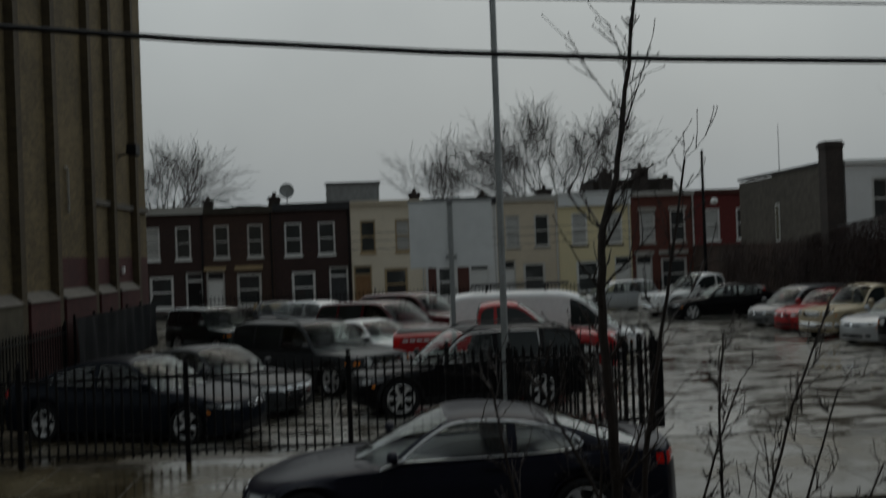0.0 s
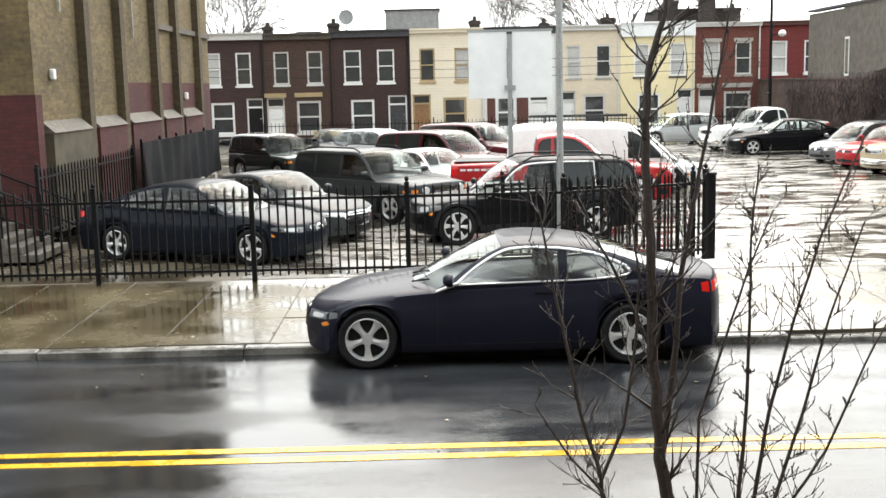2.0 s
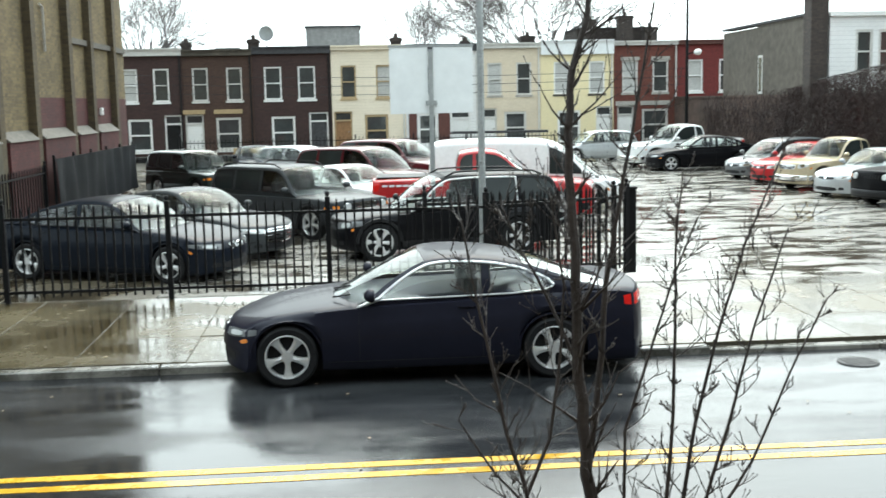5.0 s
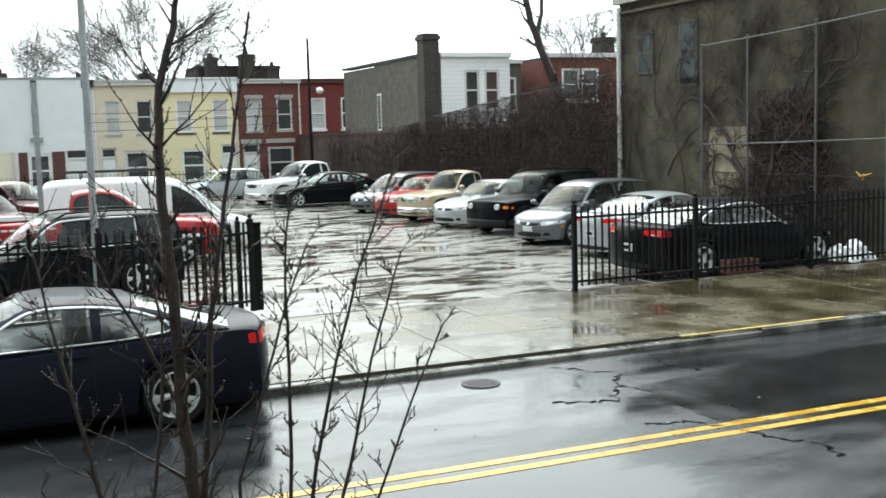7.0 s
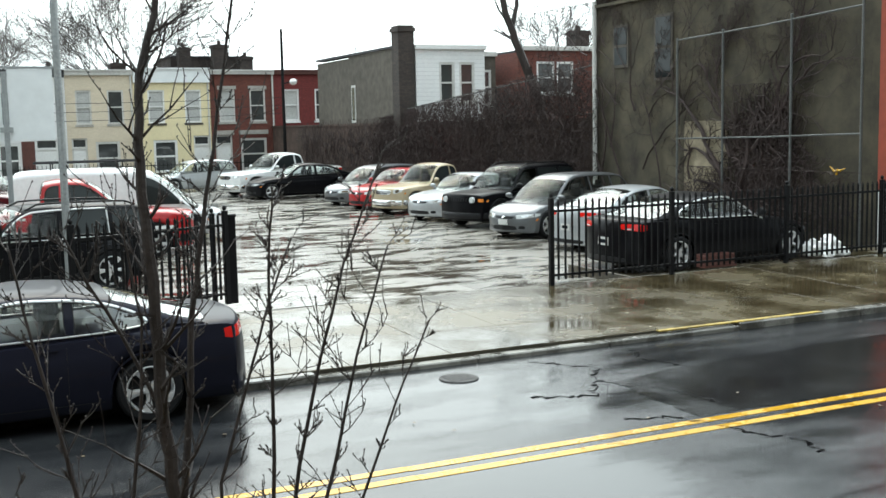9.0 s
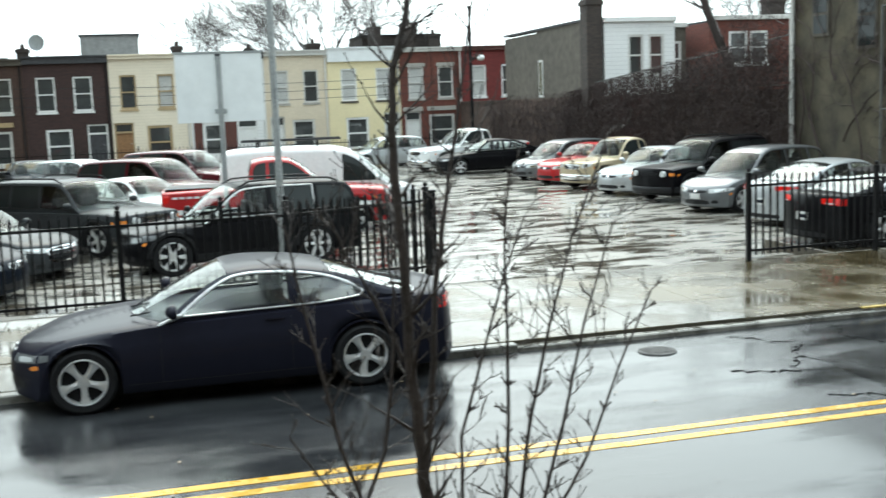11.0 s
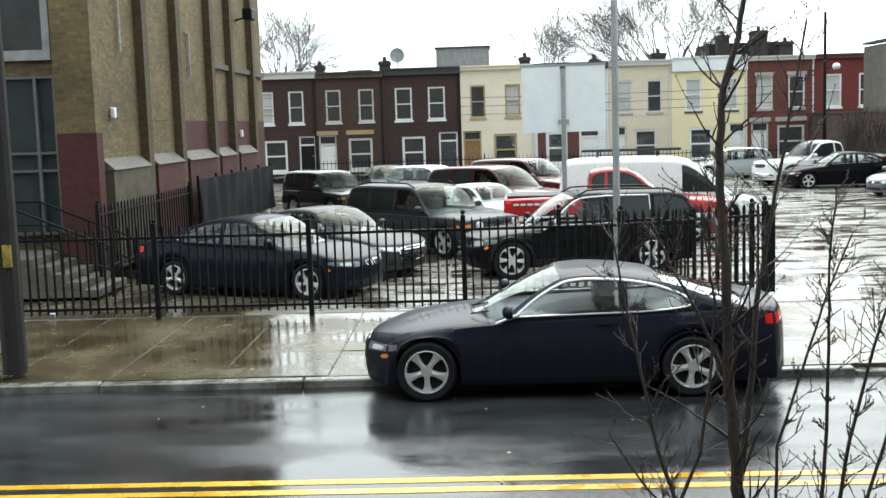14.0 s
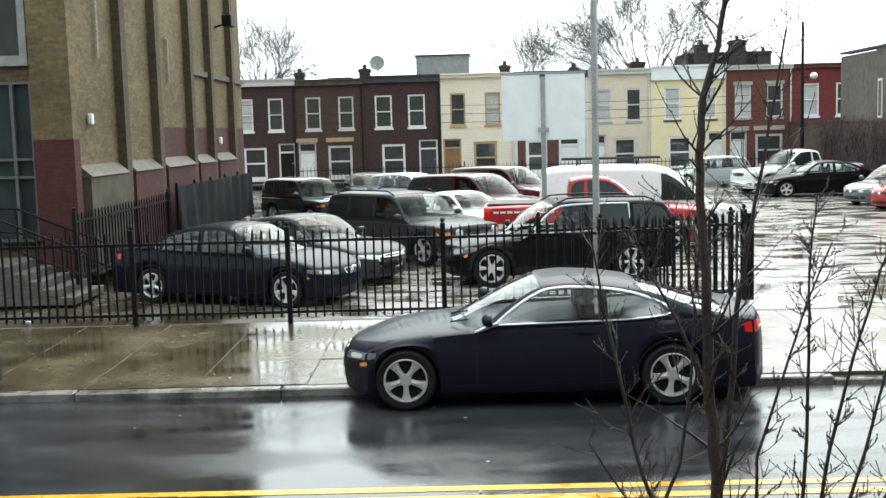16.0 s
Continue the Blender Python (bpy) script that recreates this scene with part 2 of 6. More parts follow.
PLATE = plain("plate_white", (0.6, 0.6, 0.58), 0.4, vary=0.05)
BLUEGREY = plain("blue_grey_frosted_sheet", (0.03, 0.042, 0.045), 0.3, grain=2, vary=0.3)
TARP = plain("dark_blue_grey_tarp", (0.02, 0.023, 0.028), 0.6, grain=2, vary=0.4, bump=0.5)


def paint(name, col, metal=0.0, rough=0.42, coat=0.7):
    """Car paint: a dull base under a clear, sharp lacquer with rain film."""
    m = plain(name, col, rough, metal, grain=9, vary=0.06, bump=0, coat=coat)
    b = m.node_tree.nodes["Principled BSDF"]
    b.inputs["Specular IOR Level"].default_value = 0.05
    b.inputs["Coat Roughness"].default_value = 0.05
    return m


def clear_glass(name, tint, ior=1.28):
    m, n, l, b = links_of(name)
    b.inputs["Base Color"].default_value = (*tint, 1)
    b.inputs["Transmission Weight"].default_value = 1.0
    b.inputs["Roughness"].default_value = 0.0
    b.inputs["IOR"].default_value = ior
    return m


SEEGLASS = clear_glass("greenish_car_glass", (0.92, 0.96, 0.94), 1.3)
SCREENGLASS = clear_glass("greenish_windscreen_glass", (0.90, 0.95, 0.93), 1.10)
SEAT = plain("dark_seat_cloth", (0.05, 0.05, 0.052), 0.9, grain=60, vary=0.3)


NAVY = paint("midnight_blue_car_paint", (0.011, 0.0115, 0.0195), 0.0, 0.4, 0.2)
SLATE = paint("slate_blue_car_paint", (0.005, 0.0075, 0.013), 0.0, 0.4, 0.2)
SILVER = paint("silver_car_paint", (0.42, 0.44, 0.45), 0.5, 0.38)
GUNMETAL = paint("gunmetal_car_paint", (0.13, 0.135, 0.14), 0.4, 0.38)
GREYP = paint("graphite_car_paint", (0.038, 0.041, 0.043), 0.0, 0.4, 0.22)
BLACKP = paint("black_car_paint", (0.004, 0.004, 0.005), 0.0, 0.4, 0.16)
WHITEP = paint("white_car_paint", (0.75, 0.76, 0.75))
REDP = paint("red_car_paint", (0.36, 0.018, 0.02))
MAROONP = paint("maroon_car_paint", (0.07, 0.006, 0.010))
TANP = paint("sand_car_paint", (0.46, 0.385, 0.26), 0.3)
GREENP = paint("dark_green_car_paint", (0.02, 0.03, 0.027))


# ---- building helpers ----
def finish(name, bm, mat, smooth=False):
    me = bpy.data.meshes.new(name)
    bm.normal_update()
    bm.to_mesh(me)
    bm.free()
    me.materials.append(mat)
    if smooth:
        me.shade_smooth()
        me.set_sharp_from_angle(angle=radians(38))
    return me


def part(name, bm, mat, parent=None, label="", smooth=False):
    ob = new(name, finish(name, bm, mat, smooth))
    if parent:
        ob.parent = parent
    if label:
        ob["label"] = label
    return ob


def share(name, me, parent, loc=(0, 0, 0), rot=(0, 0, 0), scale=(1, 1, 1)):
    ob = new(name, me)
    ob.parent, ob.location, ob.rotation_euler, ob.scale = parent, loc, rot, scale
    return ob


def thing(name, x, y, z, label, category, turn=0.0, group="", kind=""):
    ob = new(name)
    ob.matrix_basis = pose(x, y, z, 0, 0, turn)
    ob.empty_display_size = 0.2
    return tagged(ob, label, category, group, kind)


def box(bm, x0, x1, y0, y1, z0, z1, bevel=0.0):
    r = bmesh.ops.create_cube(bm, size=1.0, matrix=Matrix.LocRotScale(((x0 + x1) / 2, (y0 + y1) / 2, (z0 + z1) / 2), None, (x1 - x0, y1 - y0, z1 - z0)))
    if bevel:
        es = {e for v in r["verts"] for e in v.link_edges}
        bmesh.ops.bevel(bm, geom=list(es), offset=bevel, segments=1, affect="EDGES")
    return bm


def boxed(*a, **k):
    return box(bmesh.new(), *a, **k)


def tube(bm, pts, radii, n=6, cap=True):
    """A tapered tube along points."""
    rings, prev = [], None
    pts = [Vector(p) for p in pts]
    for i, p in enumerate(pts):
        d = (pts[min(i + 1, len(pts) - 1)] - pts[max(i - 1, 0)]).normalized()
        if prev is None:
            a = d.orthogonal().normalized()
        else:
            a = (prev - d * prev.dot(d)).normalized()
        prev = a
        b = d.cross(a)
        rings.append([bm.verts.new(p + (a * math.cos(2 * math.pi * k / n) + b * math.sin(2 * math.pi * k / n)) * radii[i]) for k in range(n)])
    for r0, r1 in zip(rings, rings[1:]):
        for k in range(n):
            bm.faces.new((r0[k], r0[(k + 1) % n], r1[(k + 1) % n], r1[k]))
    if cap:
        bm.faces.new(rings[0][::-1])
        bm.faces.new(rings[-1])
    return bm


def ball(bm, c, r, seg=12):
    bmesh.ops.create_uvsphere(bm, u_segments=seg, v_segments=max(6, seg // 2), radius=1.0, matrix=Matrix.LocRotScale(c, None, r))
    return bm


def holed(bm, x0, x1, z0, z1, y0, y1, holes):
    """A wall slab along x from y0 to y1, with rectangular openings right through it."""
    xs = sorted({x0, x1, *[h[0] for h in holes], *[h[1] for h in holes]})
    zs = sorted({z0, z1, *[h[2] for h in holes], *[h[3] for h in holes]})
    for a, b in zip(xs, xs[1:]):
        run = None
        for c, d in zip(zs, zs[1:]):
            mx, mz = (a + b) / 2, (c + d) / 2
            if any(h[0] < mx < h[1] and h[2] < mz < h[3] for h in holes):
                if run:
                    box(bm, a, b, y0, y1, *run)
                run = None
            else:
                run = (run[0], d) if run else (c, d)
        if run:
            box(bm, a, b, y0, y1, *run)
    return bm


# ---- the setting ----
ZS = 0.15   # height of the pavement above the road
LZ = -0.2   # the lot lies lower, down a short ramp
KY = 12.07  # far kerb
NY = 5.39   # near kerb
FY = 15.95  # line of the iron fence

ground = part("ground", boxed(-1500, 1500, -1500, 1500, -1.0, -0.26), SOIL)
tagged(ground, "dark damp ground reaching to the horizon", "ground", kind="structure")
road = part("road", boxed(-160, 160, NY, KY, -0.3, 0.0), ASPHALT)
tagged(road, "dark rain-wet asphalt street with pooled water", "road", kind="structure")
for yy in (8.52, 8.76):
    bm = bmesh.new()
    for i in range(60):
        x0 = -60 + 2 * i
        box(bm, x0, x0 + 2 - 0.004, yy + 0.006 * math.sin(i * 2.1), yy + 0.115 + 0.005 * math.sin(i * 1.3), 0.0, 0.004)
    tagged(part("road_line", bm, YELLOW), "worn yellow painted centre line on wet road", "road line", "centre lines", "structure")

# near pavement and unseen plain wall behind the camera, raised to cut back light
tagged(part("pavement_near", boxed(-160, 160, -3.0, NY, -0.3, 0.14), CONCRETE), "damp grey concrete pavement along the street", "pavement", kind="structure")
tagged(part("wall_behind", boxed(-30, 40, -3.4, -3.0, -0.3, 11.0), STUCCO), "unseen plain grey rendered house wall, raised to block light", "wall", kind="structure")

# far pavement base and lot base, just under their slabs
tagged(part("pavement", boxed(-160, 160, KY + 0.16, FY + 0.25, -0.5, 0.03), SOIL), "wet concrete pavement of square slabs", "pavement", kind="structure")
lot = tagged(part("lot_floor", boxed(-40, 60, FY + 0.25, 75, -0.5, LZ - 0.006), JOINT), "rain-wet concrete parking lot floor with puddles", "parking lot", kind="structure")


# a storm drain cover and patched cracks in the road
def lid(name, x, y, r, mat, label, category):
    bm = bmesh.new()
    bmesh.ops.create_cone(bm, cap_ends=True, segments=20, radius1=r, radius2=r * 0.97, depth=0.012, matrix=Matrix.Translation((x, y, 0.006)))
    for k in range(-3, 4):
        box(bm, x - r * 0.7, x + r * 0.7, y + k * r * 0.2 - 0.015, y + k * r * 0.2 + 0.015, 0.012, 0.016)
    return tagged(part(name, bm, mat), label, category)


lid("manhole_cover", 5.75, 11.45, 0.22, plain("worn_cast_iron", (0.03, 0.03, 0.03), 0.6, grain=30, vary=0.4), "round dark iron manhole cover set in road", "manhole cover")


def crack(pts, w):
    bm = bmesh.new()
    rnd = random.Random(len(pts))
    fine = []
    for (x0, y0), (x1, y1) in zip(pts, pts[1:]):
        for k in range(10):
            f = k / 10
            fine.append((x0 + (x1 - x0) * f + rnd.uniform(-.06, .06), y0 + (y1 - y0) * f + rnd.uniform(-.06, .06)))
    fine.append(pts[-1])
    prev = None
    for x, y in fine:
        ww = w * rnd.uniform(0.4, 1.3)
        cur = [bm.verts.new((x, y - ww, 0.004)), bm.verts.new((x, y + ww, 0.004))]
        if prev:
            bm.faces.new((prev[0], cur[0], cur[1], prev[1]))
        prev = cur
    return tagged(part("road_crack", bm, CRACKTAR), "tar-sealed crack across wet asphalt", "road crack", kind="structure")


# older, duller asphalt patch
def road_patch(pts, label, mat):
    bm = bmesh.new()
    rnd = random.Random(7)
    rim = []
    for (x0, y0), (x1, y1) in zip(pts, pts[1:] + pts[:1]):
        n = max(1, min(30, int(math.hypot(x1 - x0, y1 - y0) / .12)))
        for k in range(n):
            a = k / n
            rim.append((x0 + (x1 - x0) * a + rnd.gauss(0, .02), y0 + (y1 - y0) * a + rnd.gauss(0, .02)))
    top = [bm.verts.new((x, y, .0035)) for x, y in rim]
    low_ = [bm.verts.new((x, y, -.01)) for x, y in rim]
    bm.faces.new(top)
    for k in range(len(rim)):
        j = (k + 1) % len(rim)
        bm.faces.new((low_[k], low_[j], top[j], top[k]))
    bmesh.ops.recalc_face_normals(bm, faces=bm.faces[:])
    return tagged(part("road_patch", bm, mat), label, "road patch", kind="structure")


road_patch([(7.14, 10.49), (8.18, 10.71), (9.55, 10.78), (16.0, 11.2), (60, 11.2), (60, 8.95), (7.77, 8.93), (7.01, 8.93), (7.07, 9.79)], "dark glossy patch of newer asphalt in the road", SLICKASPHALT)


crack([(6.0, 10.3), (6.6, 10.1), (7.0, 10.6), (7.3, 11.2), (6.8, 11.8)], 0.022)
crack([(7.0, 10.6), (7.4, 9.9), (7.5, 9.3)], 0.018)
crack([(6.4, 9.2), (6.8, 9.05), (7.1, 8.3)], 0.02)
crack([(8.3, 11.9), (8.0, 11.3), (8.2, 10.8)], 0.02)
crack([(7.1, 8.3), (7.3, 7.9), (7.2, 7.6)], 0.018)



# ---- row houses at the back of the lot ----
HY = 62.0


def window(parent, x0, x1, z0, z1, y, frame_mat, sill_mat, pane_mat=None, bars=1, rim=0.09, split=False):
    bm = bmesh.new()
    holes = []
    xs = [x0, x1] if not split else [x0, (x0 + x1) / 2, x1]
    zs = [z0 + (z1 - z0) * k / (bars + 1) for k in range(bars + 2)]
    for a, b in zip(xs, xs[1:]):
        for c, d in zip(zs, zs[1:]):
            holes.append((a + rim * (1 if a == x0 else 0.5), b - rim * (1 if b == x1 else 0.5), c + rim * (1 if c == z0 else 0.35), d - rim * (1 if d == z1 else 0.35)))
    holed(bm, x0, x1, z0, z1, y - 0.03, y + 0.06, holes)
    w = part("window", bm, frame_mat, parent)
    for i, h in enumerate(holes):
        bm = boxed(h[0] - .01, h[1] + .01, y + 0.03, y + 0.04, h[2] - .01, h[3] + .01)
        part("pane", bm, pane_mat or WINGLASS, w)
    part("sill", boxed(x0 - 0.06, x1 + 0.06, y - 0.1, y + 0.02, z0 - 0.12, z0 - 0.003), sill_mat, w)
    return w


def door(parent, x0, x1, z0, z1, y, mat, frame_mat):
    bm = bmesh.new()
    holed(bm, x0, x1, z0, z1, y - 0.03, y + 0.08, [(x0 + .09, x1 - .09, z0 - 1, z1 - .55), (x0 + .09, x1 - .09, z1 - .45, z1 - .09)])
    d = part("door", bm, frame_mat, parent)
    bm = boxed(x0 + .09, x1 - .09, y + 0.02, y + 0.06, z0, z1 - .55)
    for c, e in ((z0 + 0.2, z0 + 0.8), (z0 + 0.95, z1 - 0.75)):
        box(bm, x0 + .22, x1 - .22, y + 0.0, y + 0.02, c, e)
    leaf = part("door_leaf", bm, mat, d)
    bm = bmesh.new()
    ball(bm, (x1 - .18, y - .02, z0 + 1.0), (.04, .04, .04), 8)
    part("door_handle", bm, CHROME, d)
    part("transom_pane", boxed(x0 + .08, x1 - .08, y + .03, y + .04, z1 - .46, z1 - .08), WINGLASS, d)
    return d


def house(label, x0, x1, mat, cornice, frame_mat, sill_mat, ups, downs, doors, top=5.95, corn_h=0.35, up=(3.12, 4.92), down=(0.42, 2.2), door_mat=None, lintel=None, parapet=None):
    h = thing("row_house", (x0 + x1) / 2, HY, ZS, label, "house", group="terrace of row houses")
    ox = (x0 + x1) / 2
    L = lambda x: x - ox
    holes = [(L(a), L(b), up[0] - ZS, up[1] - ZS) for a, b in ups] + [(L(a), L(b), down[0] - ZS, down[1] - ZS) for a, b in downs] + [(L(a), L(b), 0.12, 2.25) for a, b in doors]
    bm = bmesh.new()
    holed(bm, L(x0) + .004, L(x1) - .004, 0, top - ZS, 0, 0.35, holes)
    box(bm, L(x0) + .004, L(x1) - .004, 0.35, 9, 0, top - ZS - 0.25)
    part("wall", bm, mat, h)
    # near-black sheet behind the openings stands in for the shade of unlit rooms
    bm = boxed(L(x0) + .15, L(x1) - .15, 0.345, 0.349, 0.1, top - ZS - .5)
    part("dark_room_backing", bm, DARKIN, h)
    bm = boxed(L(x0) + .006, L(x1) - .006, -0.16, 0.2, top - ZS - corn_h, top - ZS + 0.02, 0.02)
    box(bm, L(x0) + .006, L(x1) - .006, -0.24, 0.2, top - ZS - 0.02, top - ZS + 0.06)
    part("cornice", bm, cornice, h)
    part("roof", boxed(L(x0) + .01, L(x1) - .01, 0.2, 9, top - ZS - 0.24, top - ZS - 0.12), ROOFING, h)
    rnd = random.Random(int(x0 * 10) + 7)
    for a, b in ups:
        window(h, L(a), L(b), up[0] - ZS, up[1] - ZS, 0.06, frame_mat, sill_mat, rnd.choice([None, None, CURTAIN]) if b - a < .9 else None)
    for a, b in downs:
        window(h, L(a), L(b), down[0] - ZS, down[1] - ZS, 0.06, frame_mat, sill_mat, None, rim=0.13)
    for a, b in doors:
        door(h, L(a), L(b), 0.12, 2.25, 0.1, door_mat or MAROON, frame_mat)
    if lintel:
        for a, b in ups if lintel is not TANPAINT else []:
            part("lintel", boxed(L(a) - .08, L(b) + .08, -0.05, 0.05, up[1] - ZS + .004, up[1] - ZS + 0.2), lintel, h)
        for a, b in downs + doors:
            part("lintel", boxed(L(a) - .1, L(b) + .1, -0.05, 0.05, 2.26, 2.5), lintel, h)
    part("step", boxed(L(doors[0][0]) - .1, L(doors[0][1]) + .1, -0.6, 0, 0, 0.12), STONE, h)
    part("downpipe", tube(bmesh.new(), [(L(x1) - .12, -.06, 0), (L(x1) - .12, -.06, top - ZS - corn_h)], [.045, .045]), OFFWHITE if mat not in (BRICK_BROWN, BRICK_BROWN2) else BLACKPLASTIC, h)
    return h


def W(a, b, *c):
    """Span of a window from its middle and width."""
    return (a - b / 2, a + b / 2)


house("dark brown brick row house with white windows", -20.8, -16.9, BRICK_BROWN, OFFWHITE, WHITEPAINT, WHITEPAINT, [W(-19.8, .85), W(-17.9, .85)], [W(-18.2, 1.2)], [W(-19.9, .95)])
house("dark brown brick row house with white cornice", -16.9, -12.9, BRICK_BROWN2, OFFWHITE, WHITEPAINT, WHITEPAINT, [W(-16, .85), W(-14, .85)], [W(-14, 1.2)], [W(-16, .95)])
house("dark brown brick row house with white cornice and windows", -12.9, -8.9, BRICK_BROWN, OFFWHITE, WHITEPAINT, WHITEPAINT, [W(-11.75, .85), W(-10.05, .85)], [W(-11.3, 1.3)], [W(-9.5, .95)], door_mat=BLACKPLASTIC)
house("umber brick row house with tan lintels and cornice", -8.9, -5.1, BRICK_BROWN2, STUCCO, OFFWHITE, OFFWHITE, [W(-7.95, .85), W(-6.1, .85)], [W(-6.5, 1.35)], [W(-8.35, 1.0)], top=5.85, corn_h=.3, lintel=TANPAINT, door_mat=WHITEPAINT)
house("very dark brown brick row house with black cornice", -5.1, -0.8, BRICK_BROWN, ROOFING, WHITEPAINT, WHITEPAINT, [W(-4.0, .95), W(-2.15, .95)], [W(-3.5, 1.3)], [W(-1.55, 1.05)], door_mat=ROOFING)
house("cream clapboard row house with oak door", -0.8, 3.3, BRICK_CREAM, BRICK_CREAM, TANPAINT, TANPAINT, [W(.15, .85), W(2.1, .85)], [W(1.65, 1.3)], [W(-.2, 1.0)], door_mat=WOODDOOR, corn_h=.2)
house("white-fronted row house with maroon ground-floor panels", 3.3, 7.4, WHITESIDING, ROOFING, WHITEPAINT, WHITEPAINT, [W(4.3, .85), W(6.3, .85)], [W(4.5, 1.1)], [W(6.35, 1.1)], door_mat=WHITEPAINT)
house("beige brick row house with pale windows", 7.4, 10.9, BRICK_BEIGE, OFFWHITE, OFFWHITE, STONE, [W(8.3, .8), W(9.95, .85)], [W(9.45, 1.25)], [W(8.0, .8)], corn_h=.25, door_mat=WHITEPAINT)
house("pale yellow stucco row house with light blue parapet", 10.9, 15.06, BRICK_YELLOW, BOARD, WHITEPAINT, STUCCO, [W(12.1, .9), W(14.1, .9)], [W(12.5, 1.3)], [W(14.5, .9)], corn_h=.75, top=6.05, door_mat=WHITEPAINT)
house("red brick row house with pale stone lintels", 15.06, 18.75, BRICK_RED, OFFWHITE, OFFWHITE, STONE, [W(16.0, .9), W(17.75, .9)], [W(17.45, 1.5)], [W(15.75, .95)], corn_h=.2, lintel=STONE, door_mat=WHITEPAINT)
house("crimson painted brick row house", 18.75, 22.6, BRICK_RED2, MAROON, WHITEPAINT, WHITEPAINT, [W(19.75, .9), W(21.6, .9)], [W(20.1, 1.4)], [W(21.8, .95)], corn_h=.2)
house("crimson painted brick row house", 22.6, 26.6, BRICK_RED2, MAROON, WHITEPAINT, WHITEPAINT, [W(23.6, .9), W(25.6, .9)], [W(24.1, 1.4)], [W(25.8, .95)], corn_h=.2)
# maroon panels of the white-fronted house
for a, b in ((3.45, 3.9), (5.1, 5.75)):
    tagged(part("wall_panel", boxed(a, b, HY - .05, HY - .004, ZS, 2.3), MAROON), "maroon ground-floor panel on a white house front", "wall panel", kind="structure")


def chimney(x, y, z0, z1, w, d, label="sooty brick chimney on a flat roof"):
    c = thing("chimney", x, y, z0, label, "chimney")
    bm = boxed(-w / 2, w / 2, -d / 2, d / 2, 0, z1 - z0)
    box(bm, -w / 2 - .06, w / 2 + .06, -d / 2 - .06, d / 2 + .06, z1 - z0 - .2, z1 - z0 - .06)
    part("chimney_shaft", bm, CHIMNEY, c)
    part("pot", tube(bmesh.new(), [(0, 0, z1 - z0), (0, 0, z1 - z0 + .25)], [.13, .11], 10), CHIMNEY, c)
    return c


chimney(-8.9, 64, 5.6, 6.4, .5, .6)
chimney(-5.1, 63.5, 5.6, 6.5, .6, .7)
chimney(2.9, 64, 5.7, 6.5, .6, .6)
chimney(6.9, 64.5, 5.6, 6.3, .5, .6)
chimney(15.2, 69, 5.8, 7.7, .7, .8)
chimney(17.4, 69, 5.8, 7.9, .9, .8)
chimney(19.0, 69, 5.8, 7.2, .8, .8)
chimney(10.8, 66, 5.7, 6.6, .8, .6)


def roof_hut(x0, x1, y0, y1, z0, z1, mat, label):
    h = thing("roof_hut", (x0 + x1) / 2, y0, z0, label, "roof hut")
    part("wall", boxed(-(x1 - x0) / 2, (x1 - x0) / 2, 0, y1 - y0, 0, z1 - z0), mat, h)
    part("roof", boxed(-(x1 - x0) / 2 - .08, (x1 - x0) / 2 + .08, -.08, y1 - y0 + .08, z1 - z0, z1 - z0 + .08), ROOFING, h)


roof_hut(-2.3, 0.9, 67, 70, 5.6, 7.35, PALERENDER, "grey rendered box on a flat roof")
roof_hut(14.6, 19.3, 70, 74, 5.6, 7.2, CHIMNEY, "dark brick house top behind the terrace")
roof_hut(-7.6, -6.3, 67, 69, 5.5, 6.15, OFFWHITE, "small white hatch on a flat roof")


def dish(x, y, z):
    d = thing("satellite_dish", x, y, z, "grey satellite dish on a roof edge", "satellite dish")
    part("mast", tube(bmesh.new(), [(0, 0, 0), (0, 0, .7)], [.03, .03]), GALV, d)
    bm = bmesh.new()
    rings = []
    for k in range(5):
        r = .42 * k / 4
        rings.append([bm.verts.new((r * math.cos(a * math.pi / 8), .25 * (r / .42) ** 2 * -.5, .8 + r * math.sin(a * math.pi / 8))) for a in range(16)])
    for r0, r1 in zip(rings, rings[1:]):
        for a in range(16):
            try:
                bm.faces.new((r0[a], r0[(a + 1) % 16], r1[(a + 1) % 16], r1[a]))
            except ValueError:
                pass
    bmesh.ops.solidify(bm, geom=bm.faces[:], thickness=.02)
    part("reflector", bm, GALV, d)
    part("arm", tube(bmesh.new(), [(0, 0, .5), (0, -.45, .75)], [.015, .015]), GALV, d)


dish(-4.3, 62.6, 5.95)

# ---- grey end house, white and red houses beyond the right-hand wall ----
RX = 18.6   # plane of the right-hand walls


def end_house():
    h = thing("end_house", RX, 47.9, LZ, "grey-brown rendered end house with tall flue", "house")
    bm = boxed(0, .43, -5.0, 5.9, 0, 6.05)
    box(bm, 0, .43, -5.0, 1.4, 6.04, 6.15)
    part("wall", bm, STUCCO, h)
    part("return_wall", boxed(.433, 3.4, 5.0, 5.9, 0, 6.05), STUCCO, h)
    part("roof", boxed(-.06, .45, -5.1, 5.95, 6.153, 6.25), ROOFING, h)
    bm = boxed(-.25, .46, -5.15, -4.4, 0, 7.0, .02)
    box(bm, -.3, .5, -5.2, -4.35, 6.75, 6.9)
    part("flue", bm, CHIMNEY, h, "tall dark brick flue")
    w = part("window", boxed(-.03, .02, .6, 1.1, 3.1, 4.8), OFFWHITE, h)
    part("pane", boxed(-.04, -.031, .68, 1.02, 3.2, 4.7), WINGLASS, w)
    part("aerial", tube(bmesh.new(), [(.2, 1, 6.2), (.2, 1, 8.4)], [.02, .012]), GALV, h)


